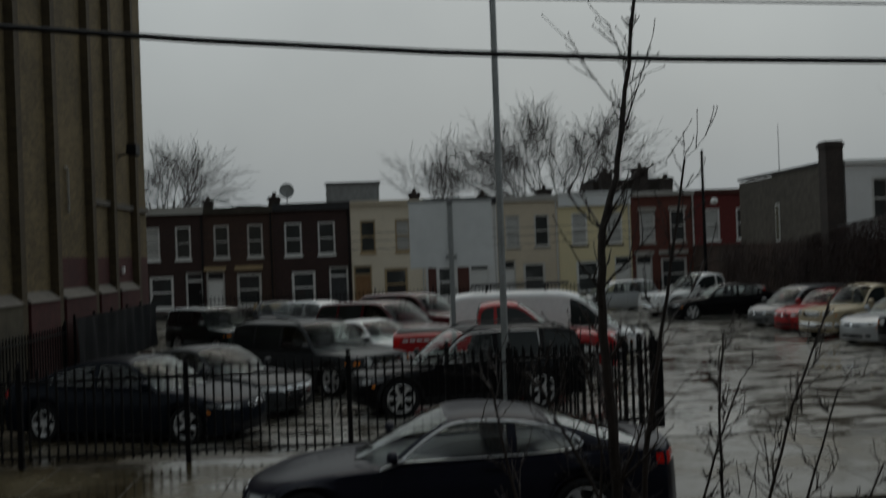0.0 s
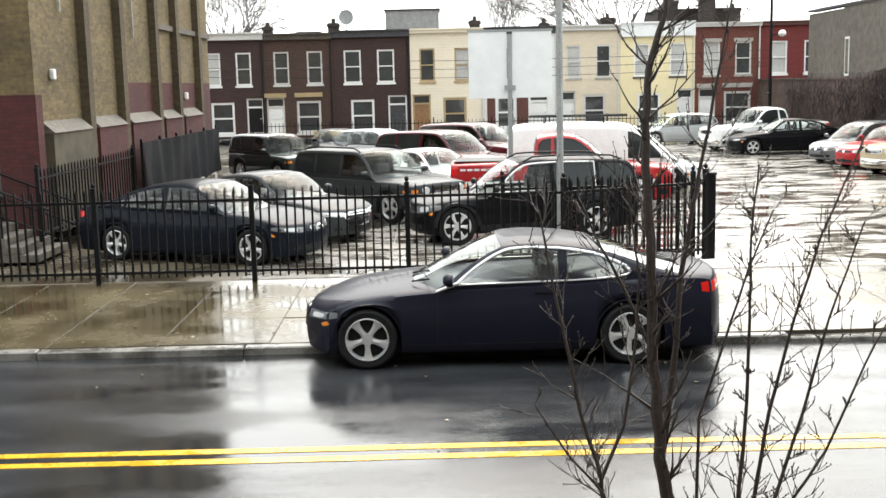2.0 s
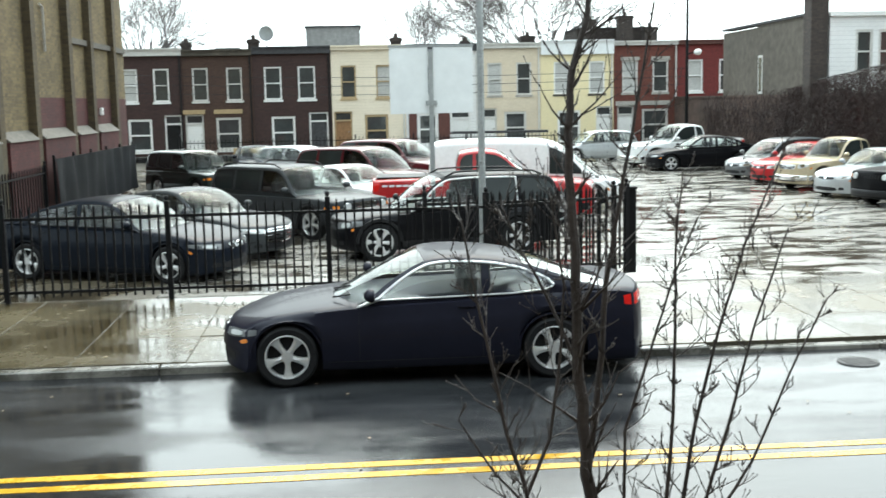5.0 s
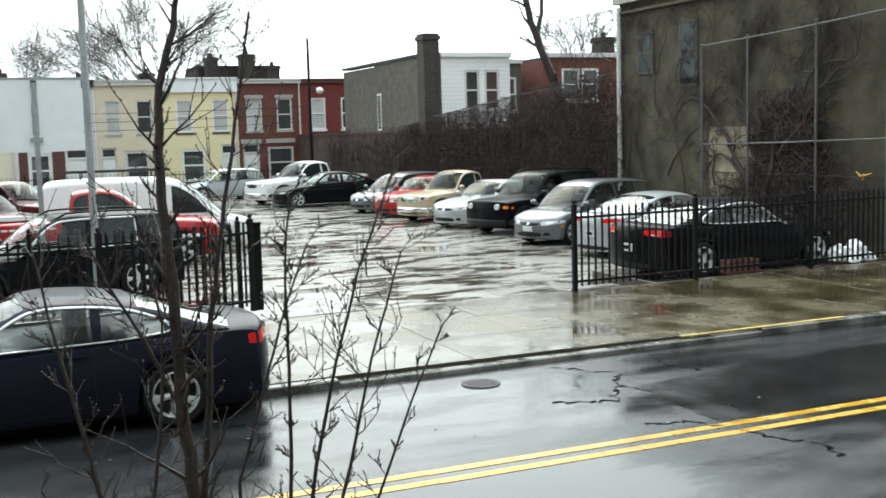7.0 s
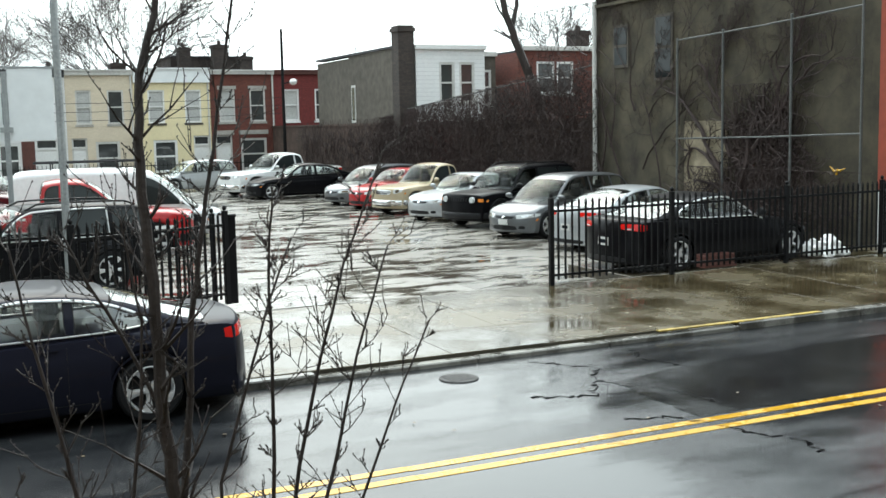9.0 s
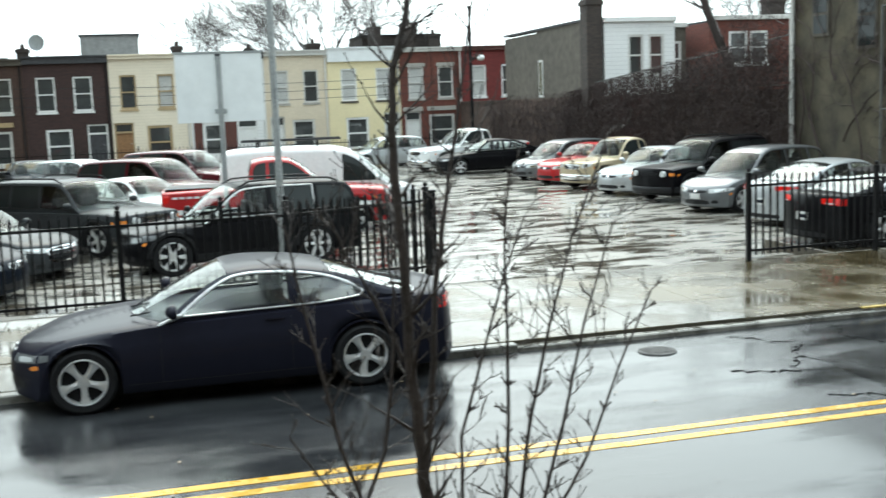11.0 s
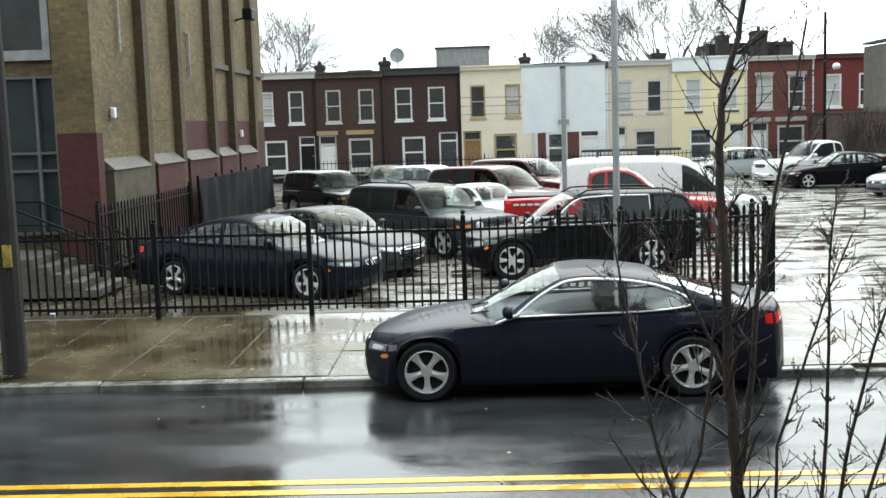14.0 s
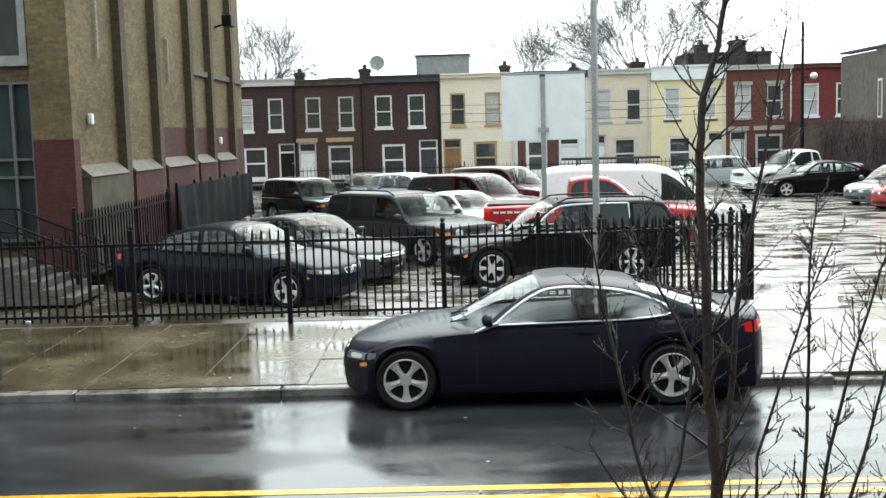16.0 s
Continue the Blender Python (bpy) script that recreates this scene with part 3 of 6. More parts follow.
end_house()


def facing_house(name, label, x0, x1, y, top, mat, corn, wins, fm):
    h = thing(name, (x0 + x1) / 2, y, LZ, label, "house")
    o = (x0 + x1) / 2
    bm = bmesh.new()
    holed(bm, x0 - o, x1 - o, 0, top - LZ, 0, .3, [(a - o, b - o, c - LZ, d - LZ) for a, b, c, d in wins])
    part("side_wall", boxed(x0 - o, x1 - o, .3, 8, 0, top - LZ - .2), mat, h)
    bmesh.ops.remove_doubles(bm, verts=bm.verts[:], dist=.001)
    part("wall", bm, mat, h)
    # dark sheet in place of the unlit inside of the house
    part("backing", boxed(x0 - o + .1, x1 - o - .1, .293, .297, .2, top - LZ - .3), DARKIN, h)
    part("cornice", boxed(x0 - o - .04, x1 - o + .04, -.14, .2, top - LZ - .12, top - LZ + .08, .02), corn, h)
    part("roof", boxed(x0 - o, x1 - o, .2, 8, top - LZ - .19, top - LZ - .1), ROOFING, h)
    for a, b, c, d in wins:
        window(h, a - o, b - o, c - LZ, d - LZ, .05, fm, fm, None, rim=.1)
    return h


facing_house("white_house", "white clapboard house with two brown windows", 19.13, 22.32, 42.8, 5.95, WHITESIDING, WHITEPAINT, [(20.19, 20.9, 3.62, 5.32), (21.12, 21.83, 3.62, 5.32)], OFFWHITE)
facing_house("grey_house", "narrow dark grey house with one window", 22.36, 23.79, 44.6, 5.8, STUCCO, OFFWHITE, [(22.92, 23.57, 3.57, 5.1)], OFFWHITE)
facing_house("red_house", "dull red brick house with white paired windows", 24.5, 29.3, 43.8, 6.02, BRICK_RED, OFFWHITE, [(25.43, 26.36, 4.01, 5.43), (26.47, 27.34, 4.01, 5.43)], WHITEPAINT)
chimney(29.6, 47, 5.7, 7.1, .8, .8, "dark square chimney behind the red house")

# vine-covered boundary wall with a mesh fence on top
bw = tagged(part("boundary_wall", boxed(RX - .05, RX + .3, 28.56, 61.9, LZ - .1, 2.75), VINEWALL), "dark rendered boundary wall overgrown with dry vines", "wall", kind="structure")
part("coping", boxed(RX - .1, RX + .35, 28.56, 61.9, 2.753, 2.85), VINEWALL, bw)

# tall olive-grey building by the lot
bm = boxed(RX, RX + 9, 17.8, 28.5, LZ - .1, 6.3)
box(bm, RX - .12, RX, 17.8, 28.5, 6.0, 6.08)
tall = tagged(part("wall_east", bm, STUCCO_DARK), "olive-grey cement-rendered building wall with stains", "building wall", kind="structure")
part("parapet", boxed(RX - .15, RX + 9, 17.8, 28.65, 6.303, 6.5), STONE, tall)
part("downpipe", tube(bmesh.new(), [(RX - .1, 28.4, 0.1), (RX - .1, 28.4, 6.2)], [.07, .07], 8), OFFWHITE, tall, "pale corner downpipe")
for y0, y1, z0, z1 in ((26.78, 27.54, 4.23, 5.43), (24.76, 25.58, 3.79, 5.54)):
    w = part("window", boxed(RX - .04, RX + .02, y0, y1, z0, z1), STUCCO, tall)
    part("pane", boxed(RX - .05, RX - .041, y0 + .08, y1 - .08, z0 + .08, (z0 + z1) / 2 - .04), CARGLASS, w)
    part("pane", boxed(RX - .05, RX - .041, y0 + .08, y1 - .08, (z0 + z1) / 2 + .04, z1 - .08), CARGLASS, w)
part("render_patch", boxed(RX - .03, RX - .004, 22.57, 24.27, .0, 2.7), plain("bare_sandy_render", (0.30, 0.25, 0.17), .85, grain=4, vary=.35), tall, "paler sandy patch of bare render")
bm = boxed(RX - .02, RX + 20, 17.1, 17.795, 1.2, 7)
red = tagged(part("wall_red", bm, RUSTRED), "rust-red painted shopfront wall with white base", "building wall", kind="structure")
part("base", boxed(RX - .05, RX + 20, 17.06, 17.79, .0, 1.197), WHITEPAINT, red, "white painted base")
tagged(part("pavement_east", boxed(16.95, 160, FY + .26, 17.06, -.3, ZS - .004), CONCRETE), "damp concrete pavement before the red wall", "pavement", kind="structure")

# ---- church ----
CX = -7.35
church = thing("church", CX, 22, ZS, "tall tan brick church with red painted base", "church")
part("side_wall", boxed(-22, 0, 0, 17.0, 3.0, 19), BRICK_TAN, church)
part("side_wall_base", boxed(-22, .004, 5.6, 17.0, 0, 2.996), BRICK_REDPAINT, church, "red painted lower brick wall")
part("side_wall_lower", boxed(-22, .002, -.004, 5.596, 0, 2.996), BRICK_TAN, church)
# pilasters, coloured as dark as their shaded side faces
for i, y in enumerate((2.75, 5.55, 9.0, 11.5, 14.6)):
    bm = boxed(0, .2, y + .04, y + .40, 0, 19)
    part("pilaster", bm, BRICK_SHADE, church, "brick pilaster with its side shade put into the colour")
for a, b in ((.2, 2.7), (3.25, 5.5), (6.05, 8.95), (9.5, 11.45), (12, 14.5)):
    bm = boxed(.004, .24, a, b, 0, 1.98)
    part("plinth", bm, BRICK_REDPAINT if a > 1 else STUCCO_DARK, church)
    bm = bmesh.new()
    v = [bm.verts.new(p) for p in ((.005, a, 2.22), (.28, a, 1.985), (.005, a, 1.985), (.005, b, 2.22), (.28, b, 1.985), (.005, b, 1.985))]
    for f in ((0, 1, 2), (5, 4, 3), (0, 3, 4, 1), (1, 4, 5, 2), (2, 5, 3, 0)):
        bm.faces.new([v[k] for k in f])
    bmesh.ops.recalc_face_normals(bm, faces=bm.faces[:])
    part("weathering", bm, CAPSTONE, church, "sloped pale stone weathering")
part("string_course", boxed(.004, .1, 9.5, 16.9, 4.5, 4.66), CAPSTONE, church)
# corner piece facing the street, window and entrance
part("corner_pier", boxed(-.66, .12, -.35, -.008, 2.75, 19), BRICK_TAN, church)
part("corner_pier_base", boxed(-.66, .13, -.36, -.01, 0, 2.746), BRICK_REDPAINT, church, "red painted pier base")
part("front_infill", boxed(-6, -.664, -.1, -.012, 3.9, 19), BRICK_TAN, church)
w = part("window", holed(bmesh.new(), -2.9, -.74, 4.2, 9.0, -.2, -.104, [(-2.75, -1.92, 4.4, 8.8), (-1.72, -.89, 4.4, 8.8)]), PALERENDER, church)
for a in (-2.76, -1.73):
    part("pane", boxed(a, a + .85, -.14, -.13, 4.39, 8.81), WINGLASS, w)
bm = bmesh.new()
for a in (-3.6, -2.4, -1.12, -.74):
    box(bm, a, a + .06, -.24, -.14, .75, 3.9)
for z in (.75, 2.0, 2.35, 3.84):
    box(bm, -3.6, -.69, -.23, -.15, z, z + .05)
part("entrance_frame", bm, DULLSTEEL, church, "pale metal entrance frame")
part("entrance_screen", boxed(-3.6, -.7, -.13, -.105, .7, 3.85), BLUEGREY, church, "blue-grey glazed entrance screen")
st = thing("entrance_steps", CX - 1.0, 20.9, ZS - .3, "worn concrete church steps with iron handrails", "steps")
for k in range(5):
    part("step", boxed(-3.5, 1.5 - k * .3, -.75, .9, k * .15, k * .15 + .147, .01), CAPSTONE, st)
for yy in (-.7, .75):
    bm = bmesh.new()
    tube(bm, [(-1.6, yy, 1.75), (-.1, yy, 1.72), (1.75, yy, .95)], [.025] * 3)
    tube(bm, [(-1.6, yy, 1.3), (-.1, yy, 1.25), (1.75, yy, .5)], [.02] * 3)
    for x_, z0, z1 in ((-.1, .6, 1.72), (.85, .3, 1.32), (1.75, 0, .95)):
        tube(bm, [(x_, yy, z0), (x_, yy, z1)], [.022] * 2)
    part("handrail", bm, BLACKIRON, st, "black iron handrail")


def wall_lamp(y, z, big=False):
    l = thing("wall_lamp", CX + .02, y, z, "small white wall lamp on church brick", "wall lamp", group="church wall lamps")
    part("housing", boxed(0, .1, -.07, .07, -.11, .11, .02), WHITEPAINT, l)
    part("bracket", boxed(-.03, .0, -.05, .05, -.05, .05), GALV, l)


wall_lamp(22.9, 3.3)
wall_lamp(31.6, 3.2)
wall_lamp(35.0, 2.75)
fl = thing("flood_lamp", CX, 35.2, 6.4, "dark floodlight on a wall bracket", "flood lamp")
part("arm", tube(bmesh.new(), [(0, 0, -.1), (.4, 0, 0)], [.03, .03]), BLACKIRON, fl)
part("head", boxed(.3, .6, -.3, .3, -.1, .25, .03), BLACKIRON, fl)
for y, z0, z1 in ((23.6, 4.6, 6.5), (29.2, 4.3, 5.4)):
    tagged(part("conduit", tube(bmesh.new(), [(CX + .06, y, z0), (CX + .06, y, z1), (CX + .06, y - .25, z1 + .06)], [.035] * 3), STONE), "pale vertical conduit on church wall", "conduit")
# dark sheeted side fence of the church yard
sf = thing("sheeted_fence", -6.75, 31, ZS, "iron fence hung with dark blue-grey sheeting", "fence")
bm = bmesh.new()
cols = []
for i in range(41):
    y = -3.4 + 9.4 * i / 40
    dx = .04 * math.sin(i * 1.3) + .02 * math.sin(i * 2.9)
    cols.append([bm.verts.new((dx + .03 * math.sin(k + i), y, .1 + k * .35)) for k in range(5)])
for c0, c1 in zip(cols, cols[1:]):
    for k in range(4):
        bm.faces.new((c0[k], c1[k], c1[k + 1], c0[k + 1]))
bmesh.ops.solidify(bm, geom=bm.faces[:], thickness=.015)
part("sheet", bm, TARP, sf, smooth=True)
for i in range(6):
    part("post", boxed(-.1, -.04, -3.4 + i * 1.88 - .03, -3.4 + i * 1.88 + .03, 0, 1.6), BLACKIRON, sf)
part("rail", boxed(-.09, -.05, -3.4, 6.0, 1.45, 1.5), BLACKIRON, sf)


# ---- iron fence along the pavement ----
def picket_mesh(h):
    bm = boxed(-.0135, .0135, -.0135, .0135, 0.08, h)
    v = [bm.verts.new(p) for p in ((-.013, -.013, h + .001), (.013, -.013, h + .001), (.013, .013, h + .001), (-.013, .013, h + .001), (0, 0, h + .05))]
    for a, b in ((0, 1), (1, 2), (2, 3), (3, 0)):
        bm.faces.new((v[a], v[b], v[4]))
    return finish("picket", bm, BLACKIRON)


PICKET = picket_mesh(1.33)


def iron_fence(name, p0, p1, label, posts=True, step=.128, z=ZS, last=True, group="front fence panels"):
    a, b = Vector(p0), Vector(p1)
    ln = (b - a).length
    f = thing(name, a.x, a.y, z, label, "fence", math.degrees(math.atan2(b.y - a.y, b.x - a.x)), group)
    for zz in (.14, 1.17):
        part("rail", boxed(0, ln, -.018, .018, zz, zz + .038), BLACKIRON, f)
    n = max(1, round(ln / step))
    for i in range(1, n):
        share("picket", PICKET, f, (ln * i / n, 0, 0))
    for x in ([0, ln] if last else [0]):
        bm = boxed(x - .035, x + .035, -.035, .035, 0, 1.4)
        ball(bm, (x, 0, 1.44), (.035, .035, .04), 8)
        part("post", bm, BLACKIRON, f)
    return f


FL = "black iron picket fence panel on the pavement edge"
xs = [-13.55, -11.28, -9.0, -6.73, -4.46, -2.2, .04, 2.3]
for x0, x1 in zip(xs, xs[1:]):
    iron_fence("iron_fence", (x0, FY), (x1, FY), FL, last=False)
iron_fence("iron_fence", (2.3, FY), (4.6, FY + 1.02), FL)
for x0, x1 in ((9.6, 11.95), (11.95, 14.45)):
    iron_fence("iron_fence", (x0, FY), (x1, FY + .02), FL, last=False)
iron_fence("iron_fence", (14.45, FY), (16.85, FY + .1), FL)
iron_fence("iron_fence", (16.85, FY + .1), (18.5, 17.0), FL)


def gate_post(x, y, h):
    g = thing("gate_post", x, y, ZS, "thick black iron gate post with flat cap", "gate post", group="gate posts")
    part("shaft", boxed(-.06, .06, -.06, .06, 0, h, .006), BLACKIRON, g)
    part("cap", boxed(-.075, .075, -.075, .075, h + .002, h + .04, .01), BLACKIRON, g)


gate_post(4.70, FY + 1.08, 1.30)
# sliding gate drawn back behind the fence
gt = iron_fence("sliding_gate", (1.5, FY + 1.3), (4.5, FY + 1.42), "black iron sliding gate drawn open behind the fence", group="gate", z=ZS - .06)
# fence at the far end of the lot
for i in range(9):
    x0 = -8.5 + i * 2.98
    iron_fence("iron_fence", (x0, 57), (x0 + 2.98, 57), "black iron picket fence at the back of the lot", step=.2, last=i == 8, z=LZ, group="back fence panels")
# fence of the church yard
iron_fence("iron_fence", (-7.0, 20.8), (-7.0, 27.4), "black iron picket fence beside the church", step=.2, group="church yard fence")


# ---- cars ----
STYLES = {
    # lines as (place along the length, height) in fractions, tail to nose: low = bonnet, belt and deck; cab = roof
    # panes as (rear end, front end, rounding behind, rounding in front); bow = plan curve of nose and tail
    "coupe": dict(low=[(-.5, .685), (-.46, .715), (-.40, .725), (-.28, .715), (-.1, .69), (.1, .665), (.2, .65), (.28, .625), (.36, .585), (.43, .53), (.47, .49), (.5, .455)],
                  cab=[(-.41, .715), (-.34, .785), (-.26, .88), (-.18, .95), (-.09, .992), (-.03, 1.0), (.02, .985), (.06, .945), (.245, .63)],
                  axles=(-.2615, .3405), panes=[(-.262, -.118, .16, 0), (-.1, .19, 0, 0)], belt=[(-.3, .70), (.2, .665)], top=.055, roof=(-.20, .035), bow=(.34, .24), end=(.17, .12), tumble=.40, scr=(.30, .12), zc=.29),
    "sedan": dict(low=[(-.5, .66), (-.46, .70), (-.36, .71), (-.2, .685), (.0, .66), (.2, .645), (.28, .625), (.37, .585), (.44, .53), (.475, .495), (.5, .46)],
                  cab=[(-.40, .70), (-.32, .80), (-.24, .90), (-.16, .965), (-.08, .995), (-.01, 1.0), (.05, .98), (.09, .94), (.255, .63)],
                  axles=(-.2645, .333), panes=[(-.275, -.245, .1, 0), (-.235, -.075, 0, 0), (-.055, .19, 0, 0)], belt=[(-.3, .69), (.2, .655)], top=.055, roof=(-.17, .07), bow=(.36, .22), end=(.18, .12), tumble=.40, scr=(.28, .12), zc=.29),
    "hatch": dict(low=[(-.5, .59), (-.4, .61), (-.1, .60), (.1, .59), (.24, .575), (.34, .535), (.42, .48), (.47, .43), (.5, .39)],
                  cab=[(-.497, .60), (-.475, .72), (-.44, .86), (-.40, .945), (-.3, .985), (-.12, 1.0), (.0, .99), (.07, .95), (.12, .89), (.325, .55)],
                  axles=(-.30, .31), panes=[(-.44, -.29, .14, 0), (-.275, -.095, 0, 0), (-.08, .255, 0, 0)], belt=[(-.45, .66), (.25, .59)], top=.055, roof=(-.40, .11), bow=(.36, .16), end=(.2, .1), tumble=.36, scr=(.28, .1), zc=.26),
    "suv": dict(low=[(-.5, .58), (-.3, .605), (.0, .60), (.2, .59), (.28, .58), (.37, .555), (.43, .53), (.48, .505), (.5, .49)],
                cab=[(-.496, .60), (-.485, .75), (-.465, .90), (-.43, .965), (-.3, .99), (-.1, 1.0), (.0, .99), (.055, .95), (.25, .57)],
                axles=(-.29, .295), panes=[(-.455, -.30, .1, 0), (-.28, -.10, 0, 0), (-.08, .19, 0, 0)], belt=[(-.45, .645), (.2, .615)], top=.055, roof=(-.43, .05), bow=(.26, .14), end=(.12, .07), tumble=.30, scr=(.24, .06), zc=.30),
    "boxy": dict(low=[(-.5, .60), (-.3, .61), (.0, .61), (.2, .605), (.3, .60), (.4, .585), (.46, .57), (.5, .56)],
                 cab=[(-.497, .60), (-.492, .8), (-.478, .94), (-.45, .98), (-.3, 1.0), (-.05, 1.0), (.03, .985), (.07, .95), (.225, .60)],
                 axles=(-.28, .30), panes=[(-.465, -.30, .05, 0), (-.28, -.09, 0, 0), (-.07, .17, 0, 0)], belt=[(-.46, .64), (.2, .63)], top=.06, roof=(-.45, .06), bow=(.16, .08), end=(.07, .05), tumble=.22, scr=(.16, .04), zc=.31),
    "pickup": dict(low=[(-.5, .635), (-.3, .645), (-.13, .645), (-.05, .62), (.15, .61), (.28, .60), (.38, .58), (.45, .56), (.5, .54)],
                   cab=[(-.128, .62), (-.124, .86), (-.108, .965), (-.02, 1.0), (.04, .985), (.08, .945), (.225, .60)],
                   axles=(-.29, .32), panes=[(-.106, -.05, .04, 0), (-.035, .165, 0, 0)], belt=[(-.12, .64), (.2, .635)], top=.06, roof=(-.105, .06), bow=(.2, .06), end=(.08, .04), tumble=.26, scr=(.17, .04), zc=.30),
    "van": dict(low=[(-.5, .46), (-.3, .47), (.1, .47), (.3, .46), (.4, .435), (.46, .40), (.5, .37)],
                cab=[(-.496, .46), (-.488, .8), (-.47, .95), (-.4, .985), (-.2, 1.0), (.05, .99), (.13, .955), (.19, .89), (.385, .45)],
                axles=(-.30, .33), panes=[(.12, .31, 0, 0)], belt=[(-.4, .52), (.3, .50)], top=.09, roof=(-.46, .17), bow=(.24, .08), end=(.14, .05), tumble=.14, scr=(.2, .03), zc=.24),
}
WHEELS = {}


def smooth_line(line, s):
    """Height on a line of points, by cubic pieces that do not overshoot."""
    if s <= line[0][0]:
        return line[0][1]
    if s >= line[-1][0]:
        return line[-1][1]
    i = max(k for k in range(len(line) - 1) if line[k][0] <= s)
    grad = [(line[k + 1][1] - line[k][1]) / (line[k + 1][0] - line[k][0]) for k in range(len(line) - 1)]

    def tang(k):
        if k == 0:
            return grad[0]
        if k == len(line) - 1:
            return grad[-1]
        a, b = grad[k - 1], grad[k]
        return 0.0 if a * b <= 0 else 2 * a * b / (a + b)
    (x0, z0), (x1, z1) = line[i], line[i + 1]
    h = x1 - x0
    f = (s - x0) / h
    return (2 * f ** 3 - 3 * f * f + 1) * z0 + (f ** 3 - 2 * f * f + f) * h * tang(i) + (-2 * f ** 3 + 3 * f * f) * z1 + (f ** 3 - f * f) * h * tang(i + 1)


def outward(bm):
    bmesh.ops.recalc_face_normals(bm, faces=bm.faces[:])
    if bm.calc_volume(signed=True) < 0:
        bmesh.ops.reverse_faces(bm, faces=bm.faces[:])


def wheel_meshes(r, width, spokes, rim_mat):
    key = (round(r, 3), spokes, rim_mat.name)
    if key in WHEELS:
        return WHEELS[key]
    bm = bmesh.new()
    n = 36
    prof = [(r * .70, -width * .40), (r * .73, -width * .47), (r * .9, -width * .5), (r * .965, -width * .44), (r, -width * .3), (r, width * .3), (r * .965, width * .44), (r * .9, width * .5), (r * .7, width * .42)]
    rings = [[bm.verts.new((pr * math.cos(2 * math.pi * k / n), py, pr * math.sin(2 * math.pi * k / n))) for pr, py in prof] for k in range(n)]
    for k in range(n):
        for j in range(len(prof) - 1):
            bm.faces.new((rings[k][j], rings[k][j + 1], rings[(k + 1) % n][j + 1], rings[(k + 1) % n][j]))
    bmesh.ops.create_cone(bm, cap_ends=True, segments=n, radius1=r * .71, radius2=r * .71, depth=width * .3, matrix=Matrix.Rotation(math.pi / 2, 4, "X"))
    bmesh.ops.recalc_face_normals(bm, faces=bm.faces[:])
    tyre = finish("wheel", bm, RUBBER, True)
    bm = bmesh.new()
    o = -width * .44
    lip = ((r * .64, o + .07), (r * .655, o + .004), (r * .685, o - .012), (r * .715, o - .008), (r * .715, o + .03))
    ring = [[bm.verts.new((rr * math.cos(2 * math.pi * k / n), yy, rr * math.sin(2 * math.pi * k / n))) for rr, yy in lip] for k in range(n)]
    for k in range(n):
        for j in range(4):
            bm.faces.new((ring[k][j], ring[k][j + 1], ring[(k + 1) % n][j + 1], ring[(k + 1) % n][j]))
    bmesh.ops.create_cone(bm, cap_ends=True, segments=16, radius1=r * .13, radius2=r * .19, depth=.05, matrix=Matrix.Translation((0, o + .022, 0)) @ Matrix.Rotation(math.pi / 2, 4, "X"))
    for k in range(spokes):
        a = 2 * math.pi * k / spokes + math.pi / 2
        ca, sa = math.cos(a), math.sin(a)
        pts = []
        wide = 1.0 / spokes
        for rr, hw_, dy in ((r * .12, r * .5 * wide, .012), (r * .3, r * .40 * wide, .006), (r * .48, r * .52 * wide, .004), (r * .60, r * .72 * wide, .004), (r * .67, r * 1.15 * wide, .0)):
            for yy in (-1, 0, 1):
                pts.append(bm.verts.new((rr * ca - yy * hw_ * sa, o - (.0 if yy else .012) + dy, rr * sa + yy * hw_ * ca)))
            for yy in (-1, 1):
                pts.append(bm.verts.new((rr * ca - yy * hw_ * sa, o + .05 + dy, rr * sa + yy * hw_ * ca)))
        for s in range(4):
            q = pts[s * 5:s * 5 + 10]
            for f in ((0, 1, 6, 5), (1, 2, 7, 6), (3, 0, 5, 8), (2, 4, 9, 7)):
                bm.faces.new([q[i] for i in f])
    bmesh.ops.recalc_face_normals(bm, faces=bm.faces[:])
    rim = finish("rim", bm, rim_mat, True)
    WHEELS[key] = (tyre, rim)
    return WHEELS[key]


